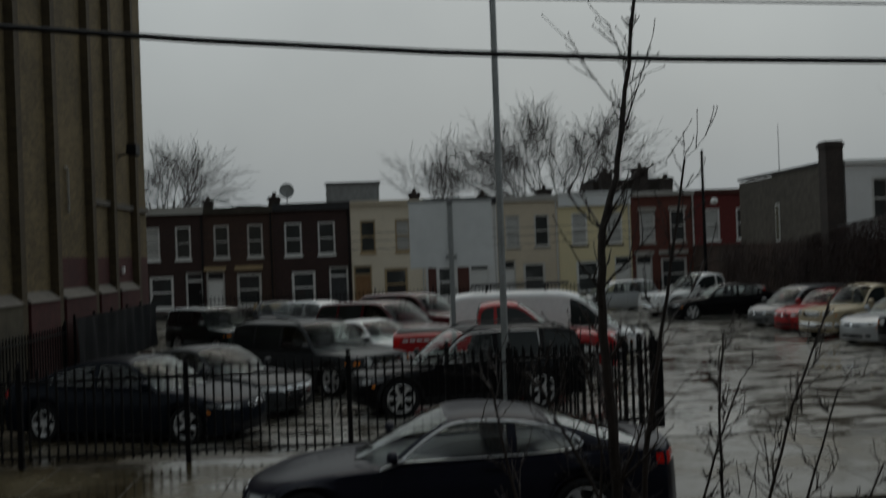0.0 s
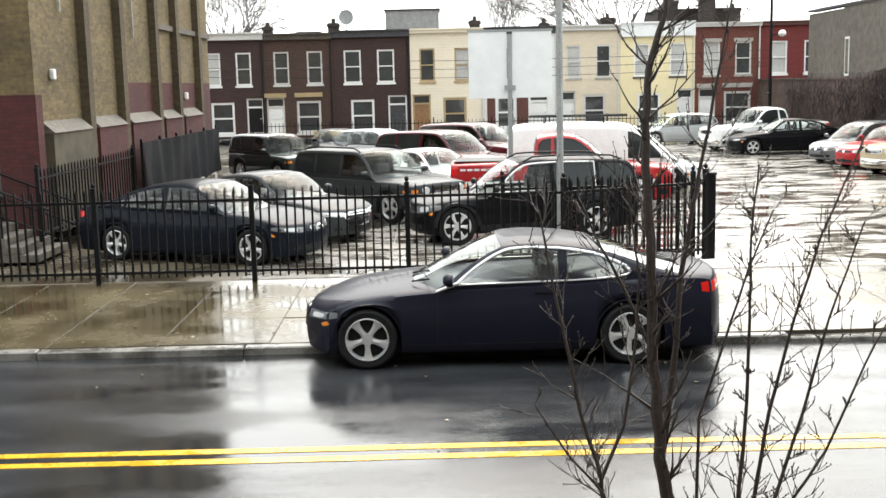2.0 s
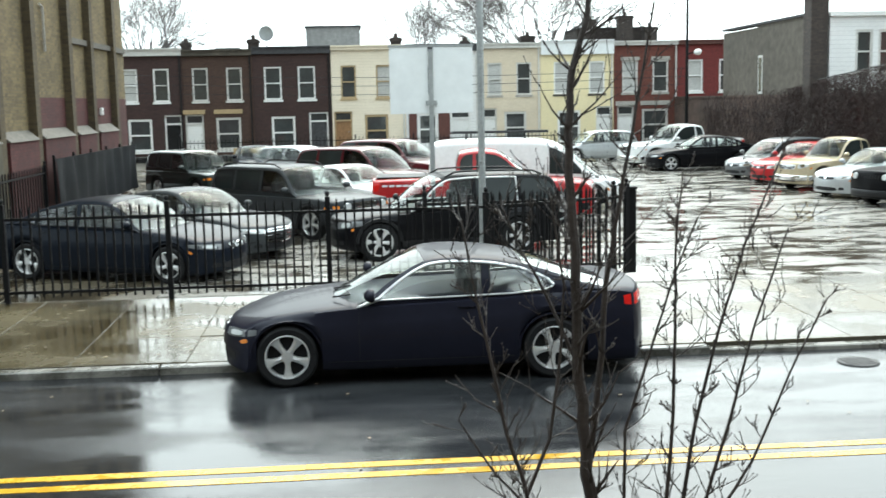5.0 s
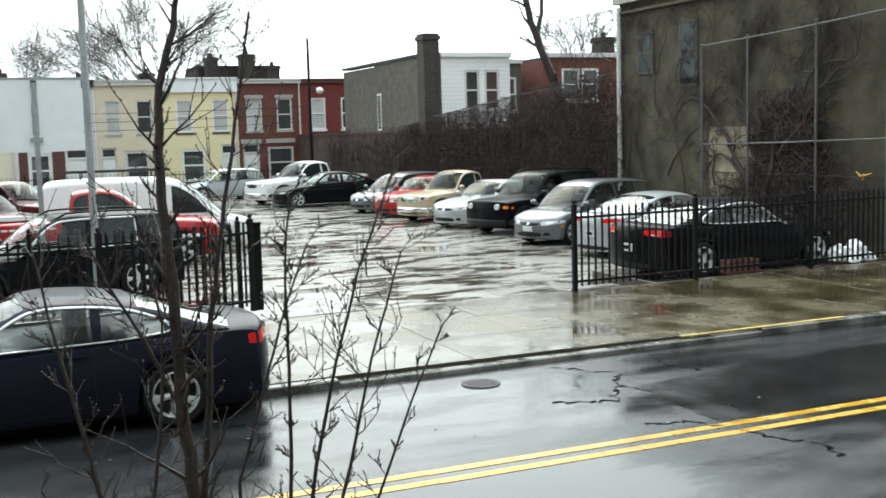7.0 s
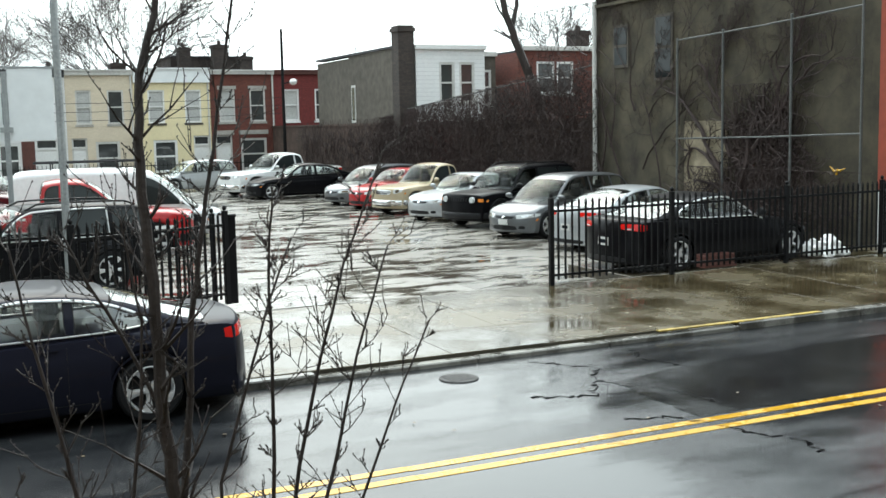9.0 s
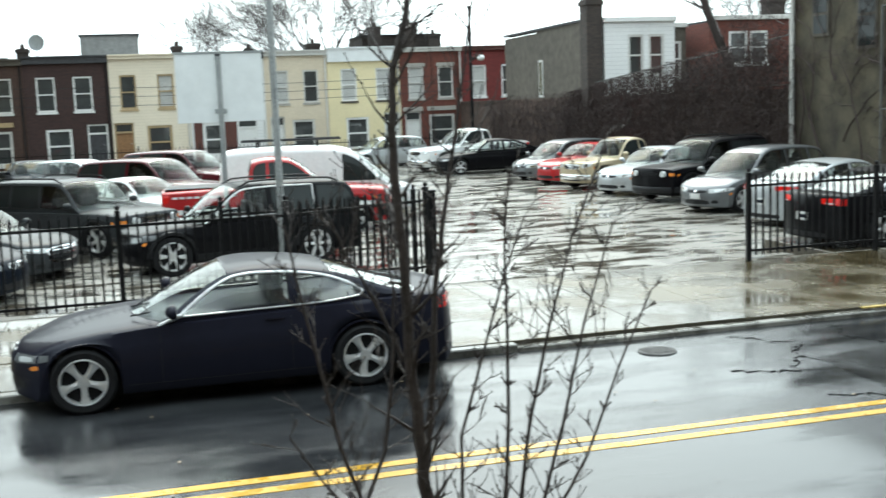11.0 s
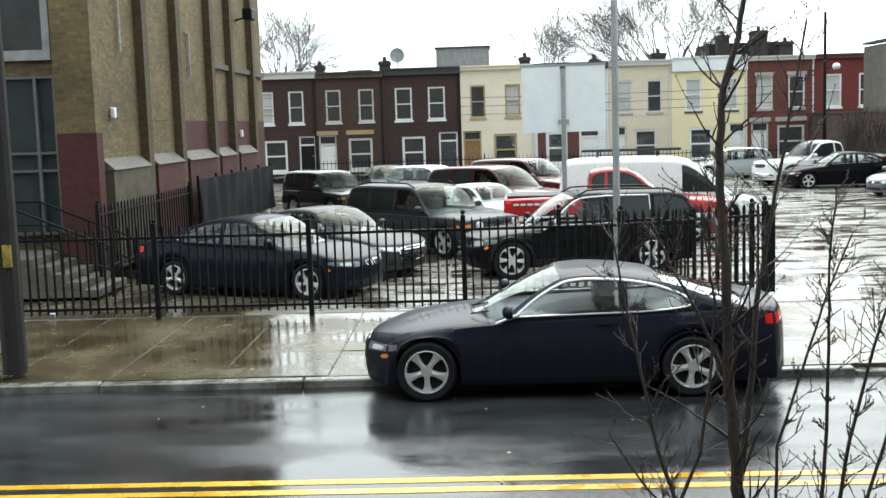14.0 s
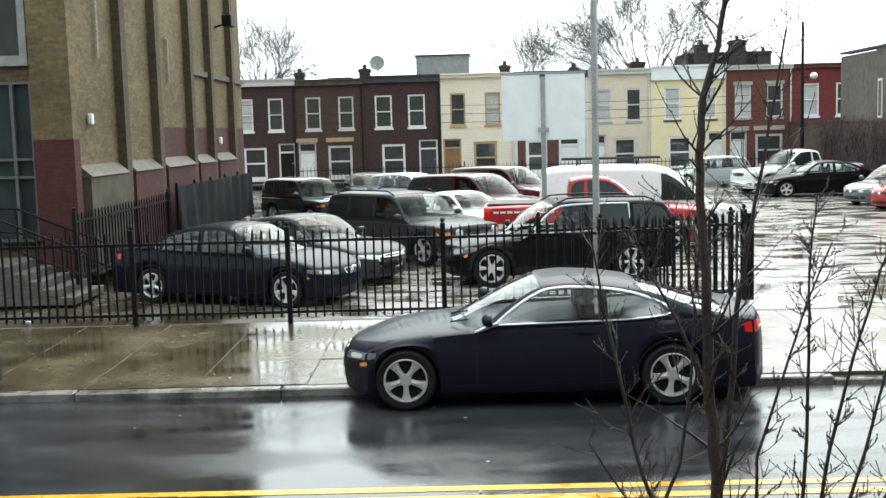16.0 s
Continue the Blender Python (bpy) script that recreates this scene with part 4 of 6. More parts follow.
def car(name, label, category, x, y, heading, style, L, Wd, H, mat, r=.33, spokes=5, rim_mat=None, z=LZ, trim=None, rails=False, grille=BLACKPLASTIC, dark_sill=False, lamp=CLEAR, wheelbase=None, plate=True, front_plate=False, ladder=False, kidney=False, shape=None):
    """One vehicle; heading in degrees from +x, middle of the footprint at x, y."""
    S = dict(STYLES[style], **(shape or {}))
    c = thing(name, x, y, z, label, category, heading, group="parked cars")
    ax = [a * L for a in S["axles"]]
    if wheelbase:
        mid = (ax[0] + ax[1]) / 2
        ax = [mid - wheelbase / 2, mid + wheelbase / 2]
    hw = Wd / 2
    ra = r * 1.13
    tall_ = style in ("suv", "boxy", "pickup")
    zb = r * (.62 if tall_ else .5)
    nose, tail = L / 2, -L / 2
    low = lambda s: smooth_line(S["low"], s / L) * H
    cab = lambda s: smooth_line(S["cab"], s / L) * H
    belt_at = lambda s: smooth_line(S["belt"], s / L) * H
    kf, kr = S["bow"]
    ef, er = S["end"]

    def half(s):
        t = abs(s / L)
        return hw * (1 - (.05 if s > 0 else .045) * max(0, (t - .2) / .3) ** 2)

    def bent(s, yy):
        q = max(0, (abs(s) / L - .37) / .13) ** 2
        return s - math.copysign((kf if s > 0 else kr) * q * min(1, abs(yy) / half(s)) ** 2.4, s)
    ss = set(tail + L * i / 40 for i in range(1, 40))
    for a in ax:
        ss |= {a + ra * math.cos(math.pi * k / 14) for k in range(15)}
    for e in (0, .04, .14, .3, .5, .75, 1):
        ss |= {nose - ef * e, tail + er * e}
    ss = sorted(ss)
    bm = bmesh.new()
    rows = []
    zc = S["zc"] * H
    for s in ss:
        w, top = half(s), low(s)
        b = zb
        for a in ax:
            if abs(s - a) < ra:
                b = max(b, r + math.sqrt(max(0, ra * ra - (s - a) ** 2)))
        sh = top - .055 * H
        b = min(b, sh - .02)
        g = sh - b
        crown = .028 * H
        g0 = sh - zb
        up = lambda f_, k_: max(zb + g0 * f_, b + g * k_)
        prof = [(0, b), (.5, b), (.92, b), (.955, b + min(.03, g * .1)), (.975, up(.2, .18)), (.99, up(.45, .3)), (1.0, up(.74, .5)), (.985, up(.8, .65)), (.972, up(.93, .9)), (.955, sh + .012 * H), (.91, top - crown * .95), (.83, top - crown * .55), (.6, top - crown * .22), (.3, top - crown * .05), (0, top)]
        e = min((nose - s) / ef, (s - tail) / er, 1)
        f = (1 - (1 - e) ** 2.5) ** (1 / 2.5) if e < 1 else 1
        fl_ = (1 - (1 - e) ** 6) ** (1 / 6) if e < 1 else 1
        prof = [(yy * w, zc + (zz - zc) * (f if zz > zc else fl_)) for yy, zz in prof]
        rows.append([bm.verts.new((bent(s, yy), yy, zz)) for yy, zz in prof] + [bm.verts.new((bent(s, yy), -yy, zz)) for yy, zz in prof[-2:0:-1]])
    m = len(rows[0])
    for r0, r1 in zip(rows, rows[1:]):
        for k in range(m):
            bm.faces.new((r0[k], r0[(k + 1) % m], r1[(k + 1) % m], r1[k]))
    bmesh.ops.remove_doubles(bm, verts=bm.verts[:], dist=.0005)
    outward(bm)
    skin = BVHTree.FromBMesh(bm)
    part("body", bm, mat, c, smooth=True)
    part("underbody", boxed(-L * .42, L * .42, -hw * .70, hw * .70, zb * .8, min(r * 1.9, H * .42)), BLACKPLASTIC, c)

    def inlay(nm, phi, quad, m_, parent=c, label_="", nu=9, nv=6, off=.004, thick=.012, soft=.3):
        """A patch laid on the body: quad of (across, height) seen along direction phi, corners rounded."""
        d = Vector((math.cos(phi), math.sin(phi), 0))
        lat = Vector((-math.sin(phi), math.cos(phi), 0))
        bm_ = bmesh.new()
        grid = []
        for i in range(nu + 1):
            col = []
            u = i / nu
            for j in range(nv + 1):
                v = j / nv
                v = .5 + (v - .5) * (1 - soft * abs(2 * u - 1) ** 4)
                (a0, z0), (a1, z1), (a2, z2), (a3, z3) = quad
                aa = (a0 * (1 - u) + a1 * u) * (1 - v) + (a3 * (1 - u) + a2 * u) * v
                zz = (z0 * (1 - u) + z1 * u) * (1 - v) + (z3 * (1 - u) + z2 * u) * v
                hit = skin.ray_cast(d * 6 + lat * aa + Vector((0, 0, zz)), -d)
                if hit[0] is None:
                    bm_.free()
                    return None
                col.append(bm_.verts.new(hit[0] + d * off))
            grid.append(col)
        for c0, c1 in zip(grid, grid[1:]):
            for j in range(nv):
                bm_.faces.new((c0[j], c1[j], c1[j + 1], c0[j + 1]))
        bmesh.ops.recalc_face_normals(bm_, faces=bm_.faces[:])
        bm_.faces.ensure_lookup_table()
        if bm_.faces[0].normal.dot(d) < 0:
            bmesh.ops.reverse_faces(bm_, faces=bm_.faces[:])
        bmesh.ops.solidify(bm_, geom=bm_.faces[:], thickness=thick)
        return part(nm, bm_, m_, parent, label_, smooth=True)

    # cabin, with its glass cut to the same lines
    cl = S["cab"]
    s0, s1 = cl[0][0] * L, cl[-1][0] * L
    bf, br_ = S["scr"]
    rt0, rt1 = S["roof"][0] * L, S["roof"][1] * L
    panes = [(p[0] * L, p[1] * L, p[2] * L, p[3] * L) for p in S["panes"]]

    def cab_shift(s):
        if s > rt1 - .1:
            return -bf * min(1, max(0, (s - rt1 + .1) / (s1 - rt1 + .1))) ** .8
        if s < rt0 + .1:
            return br_ * min(1, max(0, (rt0 + .1 - s) / max(.05, rt0 + .1 - s0))) ** .8
        return 0.0

    def station(xx):
        """Station whose side lies at xx."""
        lo_, hi_ = s0, s1
        for _ in range(30):
            md = (lo_ + hi_) / 2
            if md + cab_shift(md) < xx:
                lo_ = md
            else:
                hi_ = md
        return lo_
    panes = [(station(a), station(b), q0, q1) for a, b, q0, q1 in panes]
    side = lambda s, zz: half(s) * .925 - max(0, zz - belt_at(s)) * S["tumble"]
    keep = sorted({rt0, rt1, s0, s1, s1 - .02, s0 + .02} | {e for h in panes for e in h[:2]})
    cs = [s0 + (s1 - s0) * i / 54 for i in range(55)]
    cs = sorted([q for q in cs if min(abs(q - k) for k in keep) > .018] + keep)
    bm, gl = bmesh.new(), {}
    rows, frames = [], []
    for s in cs:
        t = cab(s)
        b = low(s) - .05
        t = max(t, b + .02)
        e = min(S["top"] * H, (t - b) * .5)
        rail = t - e
        pb = min(max(belt_at(s + cab_shift(s)), b + .002), rail - .004)
        pt = max(pb + .002, rail - .012)
        for a, q, r0_, r1_ in panes:
            if a - .001 <= s <= q + .001:
                f = 1
                if r0_ and s < a + r0_:
                    f = max(.02, (1 - (1 - (s - a) / r0_) ** 2.6) ** (1 / 2.6)) if s > a + .001 else .02
                mid_ = pb + (pt - pb) * .42
                pt, pb = mid_ + (pt - mid_) * f, mid_ + (pb - mid_) * f
        zs = [b, pb, pb + (pt - pb) * .33, pb + (pt - pb) * .67, pt, rail]
        pr = [(side(s, zz) + .012 * math.sin(math.pi * max(0, min(1, (zz - pb) / max(.01, pt - pb)))), zz) for zz in zs]
        yr = pr[-1][0]
        pr += [(yr - .022, rail + e * .28), (yr - .06, rail + e * .52), (yr * .68, rail + e * .82), (yr * .35, rail + e * .96), (0, t)]
        yb = max(pr[0][0], .1)
        pts = [(s + cab_shift(s) * min(1, (yy / yb)) ** 2, yy, zz) for yy, zz in pr]
        rows.append([bm.verts.new(p) for p in pts] + [bm.verts.new((p[0], -p[1], p[2])) for p in pts[-2::-1]])
        frames.append((s, pts))
    nk = len(rows[0])
    is_screen = lambda q: rt1 < q < s1 - .012
    is_back = lambda q: s0 + .012 < q < rt0 and style != "van"
    for q, r0, r1 in zip([(u + v) / 2 for u, v in zip(cs, cs[1:])], rows, rows[1:]):
        for k in range(nk - 1):
            kk = min(k, nk - 2 - k)
            key = None
            if 1 <= kk <= 3:
                for i_, h in enumerate(panes):
                    if h[0] < q < h[1]:
                        key = ("side_window", i_, k < nk / 2)
            elif kk >= 7:
                key = ("windscreen", 0, 0) if is_screen(q) else ("rear_window", 0, 0) if is_back(q) else None
            face = (r0[k], r0[k + 1], r1[k + 1], r1[k])
            if key:
                gl.setdefault(key, []).append([v.co.copy() for v in face])
            else:
                bm.faces.new(face)
    bmesh.ops.recalc_face_normals(bm, faces=bm.faces[:])
    bm.faces.ensure_lookup_table()
    roof_face = max(bm.faces, key=lambda f: f.calc_center_median().z)
    if roof_face.normal.z < 0:
        bmesh.ops.reverse_faces(bm, faces=bm.faces[:])
    part("cabin", bm, mat, c, smooth=True)
    dark_rear = style in ("suv", "boxy")
    for (nm, i_, left_), quads in gl.items():
        g = bmesh.new()
        for qd in quads:
            g.faces.new([g.verts.new(p) for p in qd])
        bmesh.ops.remove_doubles(g, verts=g.verts[:], dist=.0004)
        bmesh.ops.recalc_face_normals(g, faces=g.faces[:])
        bmesh.ops.solidify(g, geom=g.faces[:], thickness=.004)
        outward(g)
        tint = SCREENGLASS if nm == "windscreen" else CARGLASS if style in ("pickup", "van") or dark_rear and (nm == "rear_window" or i_ < len(panes) - 1) else SEEGLASS
        part(nm, g, tint, c, smooth=True).visible_shadow = False
    # rubber seals round the panes, bright trim round the whole window line, wipers
    for sgn in (-1, 1):
        flip = lambda p, o=0.0: (p[0], sgn * (p[1] + o), p[2])
        for a, q, _, _ in panes:
            sel = [f for f in frames if a - .001 <= f[0] <= q + .001]
            loop = [flip(f[1][1], .002) for f in sel] + [flip(f[1][4], .002) for f in sel[::-1]]
            part("window_seal", tube(bmesh.new(), loop + loop[:1], [.009] * (len(loop) + 1), 5), BLACKPLASTIC, c)
        if trim:
            sel = [f for f in frames if panes[1 if style == "suv" else 0][0] - .001 <= f[0] <= panes[-1][1] + .001]
            loop = [flip(f[1][1], .008) for f in sel] + [flip((f[1][4][0], f[1][4][1], f[1][4][2] + .012), .008) for f in sel[::-1]]
            part("window_trim", tube(bmesh.new(), loop + loop[:1], [.009] * len(sel) + [.016] * len(sel) + [.009], 6), trim, c, "satin metal window trim", smooth=True)
    for yy in (-.05, .5):
        part("wiper", tube(bmesh.new(), [(s1 - .04, yy - .02, low(s1) + .03), (s1 - .22, yy + .25, cab(s1 - .20) + .005), (s1 - .16, yy - .38, cab(s1 - .13) + .004)], [.012, .008, .008], 4), BLACKPLASTIC, c)
    # dark interior, dashboard, seats and headrests
    bm = bmesh.new()
    prev = None
    for i in range(17):
        q = s0 + .05 + (s1 - s0 - .1) * i / 16
        zz = min(max(low(q) - .03, belt_at(q) - .06), max(cab(q) - .03, low(q) - .03))
        row = [bm.verts.new((q, f * (side(q, zz) - .06), zz)) for f in (-1, 1)]
        if prev:
            bm.faces.new((prev[0], prev[1], row[1], row[0]))
        prev = row
    part("interior_trim", bm, DARKIN, c, "dark interior trim")
    f0 = panes[-1][0] + .16
    for q in [f0] if style in ("pickup", "van") else [f0, f0 - .85]:
        bt = belt_at(q)
        zt = min(cab(q - .12) - .10, bt + .34)
        for sgn in (-1, 1):
            bm = bmesh.new()
            yc = sgn * hw * .42
            box(bm, q - .14, q + .0, yc - .21, yc + .21, bt - .05, zt - .13, .04)
            box(bm, q - .15, q - .05, yc - .11, yc + .11, zt - .16, zt, .035)
            part("seat", bm, SEAT, c, "dark cloth seat")
    if style == "pickup":
        part("bed_liner", boxed(-L * .48, -L * .14, -hw * .76, hw * .76, low(-L * .3) + .004, low(-L * .3) + .01), BLACKPLASTIC, c)
        part("tailgate_gap", boxed(-L * .128, -L * .125, -hw * .965, hw * .965, zb + .25, low(-L * .13) - .05), BLACKPLASTIC, c)
    # wheels
    ty, ri = wheel_meshes(r, .22, spokes, rim_mat or ALLOY)
    for a in ax:
        for sgn in (-1, 1):
            w = share("wheel", ty, c, (a, sgn * (half(a) * .985 - .11), r), (0, .4 * a, 0 if sgn < 0 else math.pi))
            share("rim", ri, w)["label"] = "silver alloy rim"
            arc = [(a + (ra + .004) * math.cos(math.pi * k / 16), sgn * (half(a) * .975), r + (ra + .004) * math.sin(math.pi * k / 16)) for k in range(17)]
            part("wheel_arch", tube(bmesh.new(), arc, [.012 if not dark_sill else .045] * 17, 5), BLACKPLASTIC if dark_sill or tall_ else mat, c, smooth=True)
    # front and rear furniture, laid on the body
    zf = low(nose - .12) + .015 * H
    dull = mat in (NAVY, SLATE, BLACKP)
    for sgn in (-1, 1):
        if style == "boxy":
            bm = bmesh.new()
            bmesh.ops.create_cone(bm, cap_ends=True, segments=18, radius1=.095, radius2=.08, depth=.10, matrix=Matrix.Translation((nose - .07, sgn * hw * .60, zf - .11 * H)) @ Matrix.Rotation(math.pi / 2, 4, "Y"))
            part("headlight", bm, lamp, c, "round clear headlight", smooth=True)
            inlay("indicator", sgn * radians(50), [((-math.sin(radians(50)) * (nose - .1) + math.cos(radians(50)) * hw * .86) * sgn + o * sgn, zf - zo * H) for o, zo in ((-.02, .14), (.13, .14), (.13, .09), (-.02, .09))], AMBER, label_="amber corner lamp", nu=4, nv=3)
        else:
            phi = sgn * radians(48)
            lat = lambda px, py: -math.sin(abs(phi)) * px + math.cos(abs(phi)) * py
            a0, a1 = lat(nose - .06, hw * .48), lat(nose - .52, hw * .95)
            if style == "pickup":
                a0, a1 = lat(nose - .03, hw * .6), lat(nose - .2, hw * .96)
            hz = .115 if tall_ else .095
            q_ = [(a0, zf - (hz + .03) * H), (a1, zf - hz * .75 * H), (a1, zf - .025 * H), (a0, zf - .05 * H)]
            q_ = [(aa * sgn, zz) for aa, zz in q_]
            hl = inlay("headlight", phi, q_, DIMLAMP if dull else lamp, label_="clear headlight")
            if hl:
                am, an = a0 + (a1 - a0) * .22, a0 + (a1 - a0) * .62
                q_ = [(aa * sgn, zz) for aa, zz in ((am, zf - (hz + .005) * H), (an, zf - hz * .85 * H), (an, zf - .045 * H), (am, zf - .06 * H))]
                inlay("reflector", phi, q_, CHROME if not dull else CLEAR, hl, "bright lamp reflector", 5, 4, .009, .006)
        inlay("side_marker", sgn * math.pi / 2, [(-sgn * xx, zz) for xx, zz in ((ax[1] + ra + .10, zf - .15 * H), (ax[1] + ra + .03, zf - .13 * H), (ax[1] + ra + .05, zf - .10 * H), (ax[1] + ra + .13, zf - .13 * H))], AMBER, label_="amber side marker", nu=4, nv=3)
        tz = low(tail + .12)
        phi = math.pi - sgn * radians(48 if style in ("coupe", "sedan") else 35)
        if style in ("suv", "boxy", "hatch", "van", "pickup"):
            d0, d1, z0_, z1_ = hw * .74, hw * .985, tz - (.17 if style == "pickup" else .10) * H, tz + (.0 if style == "pickup" else .05) * H
            if style == "hatch":
                z0_, z1_ = tz - .06 * H, tz + .02 * H
        else:
            d0, d1, z0_, z1_ = hw * .50, hw * .97, tz - .145 * H, tz - .05 * H
        lat2 = lambda px, py: -math.sin(phi) * px + math.cos(phi) * py
        a0, a1 = lat2(tail + .03, sgn * d0), lat2(tail + (.33 if style in ("coupe", "sedan") else .16), sgn * d1)
        tl = inlay("tail_light", phi, [(a0, z0_ + .02 * H), (a1, z0_), (a1, z1_), (a0, z1_)], REDLENS, label_="red tail light")
        if tl:
            zq = (z1_ - z0_) * .22
            inlay("reversing_lamp", phi, [(a0 * .8 + a1 * .2, z0_ + zq), (a0 * .45 + a1 * .55, z0_ + zq), (a0 * .45 + a1 * .55, z0_ + zq * 1.7), (a0 * .8 + a1 * .2, z0_ + zq * 1.7)], CLEAR, tl, "clear reversing lamp", 4, 2, .008, .006)
        # mirrors: a shell on a short foot
        sm = panes[-1][1] + cab_shift(panes[-1][1]) - .13
        bt = belt_at(sm)
        bm = bmesh.new()
        ball(bm, (sm, sgn * (side(sm, bt) + .13), bt + .075), (.075, .115, .07), 14)
        for v in bm.verts:
            v.co.x = max(v.co.x, sm - .035)
        box(bm, sm - .03, sm + .03, *sorted((sgn * (side(sm, bt) - .03), sgn * (side(sm, bt) + .1))), bt + .0, bt + .04, .008)
        part("mirror", bm, mat if mat is not BLACKP else BLACKPLASTIC, c, smooth=True)
        for h in panes[-2:] if style not in ("pickup", "van", "coupe") else panes[-1:]:
            hx = h[0] + .07
            zz = belt_at(hx) - .085 * H
            inlay("door_handle", sgn * math.pi / 2, [(-sgn * (hx + .18), zz), (-sgn * hx, zz), (-sgn * hx, zz + .026), (-sgn * (hx + .18), zz + .026)], mat, nu=5, nv=2, off=.022, thick=.02)
        # door gaps
        for i_, e in enumerate([h[0] for h in panes[-2:]] + [panes[-1][1] + cab_shift(panes[-1][1])] if style not in ("pickup", "van", "coupe") else [panes[-1][0], panes[-1][1] + cab_shift(panes[-1][1])]):
            sp = e
            for a in ax:
                if abs(sp - a) < ra + .05:
                    sp = a + math.copysign(ra + .05, sp - a)
            xt = e
            z0_, z1_ = zb + .09, min(belt_at(e) - .01, low(e) - .04)
            inlay("door_gap", sgn * math.pi / 2, [(-sgn * (sp + .004), z0_), (-sgn * (sp - .004), z0_), (-sgn * (xt - .004), z1_), (-sgn * (xt + .004), z1_)], BLACKPLASTIC, nu=1, nv=10, off=.001, thick=.004, soft=0)
        inlay("sill_gap", sgn * math.pi / 2, [(-sgn * (ax[1] - ra - .06), zb + .088), (-sgn * (ax[0] + ra + .06), zb + .088), (-sgn * (ax[0] + ra + .06), zb + .096), (-sgn * (ax[1] - ra - .06), zb + .096)], BLACKPLASTIC, nu=8, nv=1, off=.001, thick=.004, soft=0)
        inlay("fog_lamp", 0, [(sgn * hw * .52, zb + .10), (sgn * hw * .70, zb + .10), (sgn * hw * .68, zb + .18), (sgn * hw * .54, zb + .18)], BLACKPLASTIC, nu=4, nv=3)
    gz = zf - .105 * H
    if kidney:
        for sgn in (-1, 1):
            q_ = [(sgn * .03, gz - .04), (sgn * .21, gz - .03), (sgn * .25, gz + .075), (sgn * .03, gz + .085)]
            gr = inlay("grille", 0, q_, CHROME, label_="chrome kidney grille", nu=6, nv=5, off=.008)
            q_ = [(sgn * .052, gz - .02), (sgn * .192, gz - .012), (sgn * .222, gz + .058), (sgn * .052, gz + .066)]
            if gr:
                inlay("grille_mesh", 0, q_, BLACKPLASTIC, gr, nu=6, nv=5, off=.013, thick=.006)
    elif style == "boxy" or grille is CHROME:
        hh = .085 if tall_ else .13
        bt_ = gz - (hh if tall_ else .22)
        gr = inlay("grille", 0, [(-hw * .42, bt_), (hw * .42, bt_), (hw * .47, gz + .075), (-hw * .47, gz + .075)], CHROME if grille is CHROME else mat, label_="grille surround", nu=12, nv=6, off=.008)
        if gr:
            inlay("grille_mesh", 0, [(-hw * .38, bt_ + .025), (hw * .38, bt_ + .025), (hw * .43, gz + .052), (-hw * .43, gz + .052)], BLACKPLASTIC, gr, nu=12, nv=6, off=.013, thick=.006)
            for k in range(7 if style == "boxy" and grille is not CHROME else 3):
                if style == "boxy" and grille is not CHROME:
                    yk = (k - 3) * hw * .11
                    inlay("grille_bar", 0, [(yk - .022, bt_ + .03), (yk + .022, bt_ + .03), (yk + .022, gz + .047), (yk - .022, gz + .047)], mat, gr, nu=2, nv=4, off=.02, thick=.01, soft=0)
                else:
                    zk = bt_ + .025 + (gz + .03 - bt_) * (k + .6) / 3.2
                    inlay("grille_bar", 0, [(-hw * .38, zk), (hw * .38, zk), (hw * .38, zk + .016), (-hw * .38, zk + .016)], CHROME, gr, nu=10, nv=1, off=.02, thick=.01, soft=0)
    else:
        inlay("grille", 0, [(-hw * .32, gz - .02), (hw * .32, gz - .02), (hw * .4, gz + .05), (-hw * .4, gz + .05)], BLACKPLASTIC, label_="dark slatted grille", nu=12, nv=4)
        inlay("badge", 0, [(-.05, gz - .01), (.05, gz - .01), (.05, gz + .05), (-.05, gz + .05)], CHROME, nu=4, nv=4, off=.012, soft=.8)
    inlay("lower_grille", 0, [(-hw * .5, zb + .07), (hw * .5, zb + .07), (hw * .44, zb + .18), (-hw * .44, zb + .18)], BLACKPLASTIC, label_="dark lower air intake", nu=12, nv=4)
    if style in ("pickup", "boxy"):
        bp = bmesh.new()
        zz = zb + (.2 if style == "pickup" else .14)
        path = [(bent(nose - .3, hw) + .02, -hw * .99), (nose - .12, -hw * .84), (nose + .03, -hw * .5), (nose + .05, 0), (nose + .03, hw * .5), (nose - .12, hw * .84), (bent(nose - .3, hw) + .02, hw * .99)]
        prev = None
        for px, py in path:
            row = [bp.verts.new((px + dx, py, zz + dz)) for dx, dz in ((-.1, -.08), (.015, -.08), (.04, -.04), (.04, .05), (.015, .085), (-.1, .085))]
            if prev:
                for k in range(6):
                    bp.faces.new((prev[k], prev[(k + 1) % 6], row[(k + 1) % 6], row[k]))
            else:
                bp.faces.new(row)
            prev = row
        bp.faces.new(prev)
        outward(bp)
        part("bumper", bp, CHROME if grille is CHROME else BLACKPLASTIC, c, smooth=True)
    if front_plate:
        inlay("front_plate", 0, [(-.16, zb + .2), (.16, zb + .2), (.16, zb + .34), (-.16, zb + .34)], PLATE, nu=3, nv=2, off=.02, soft=0)
    inlay("rear_valance", math.pi, [(-hw * .6, zb + .04), (hw * .6, zb + .04), (hw * .6, zb + .13), (-hw * .6, zb + .13)], BLACKPLASTIC, nu=10, nv=3)
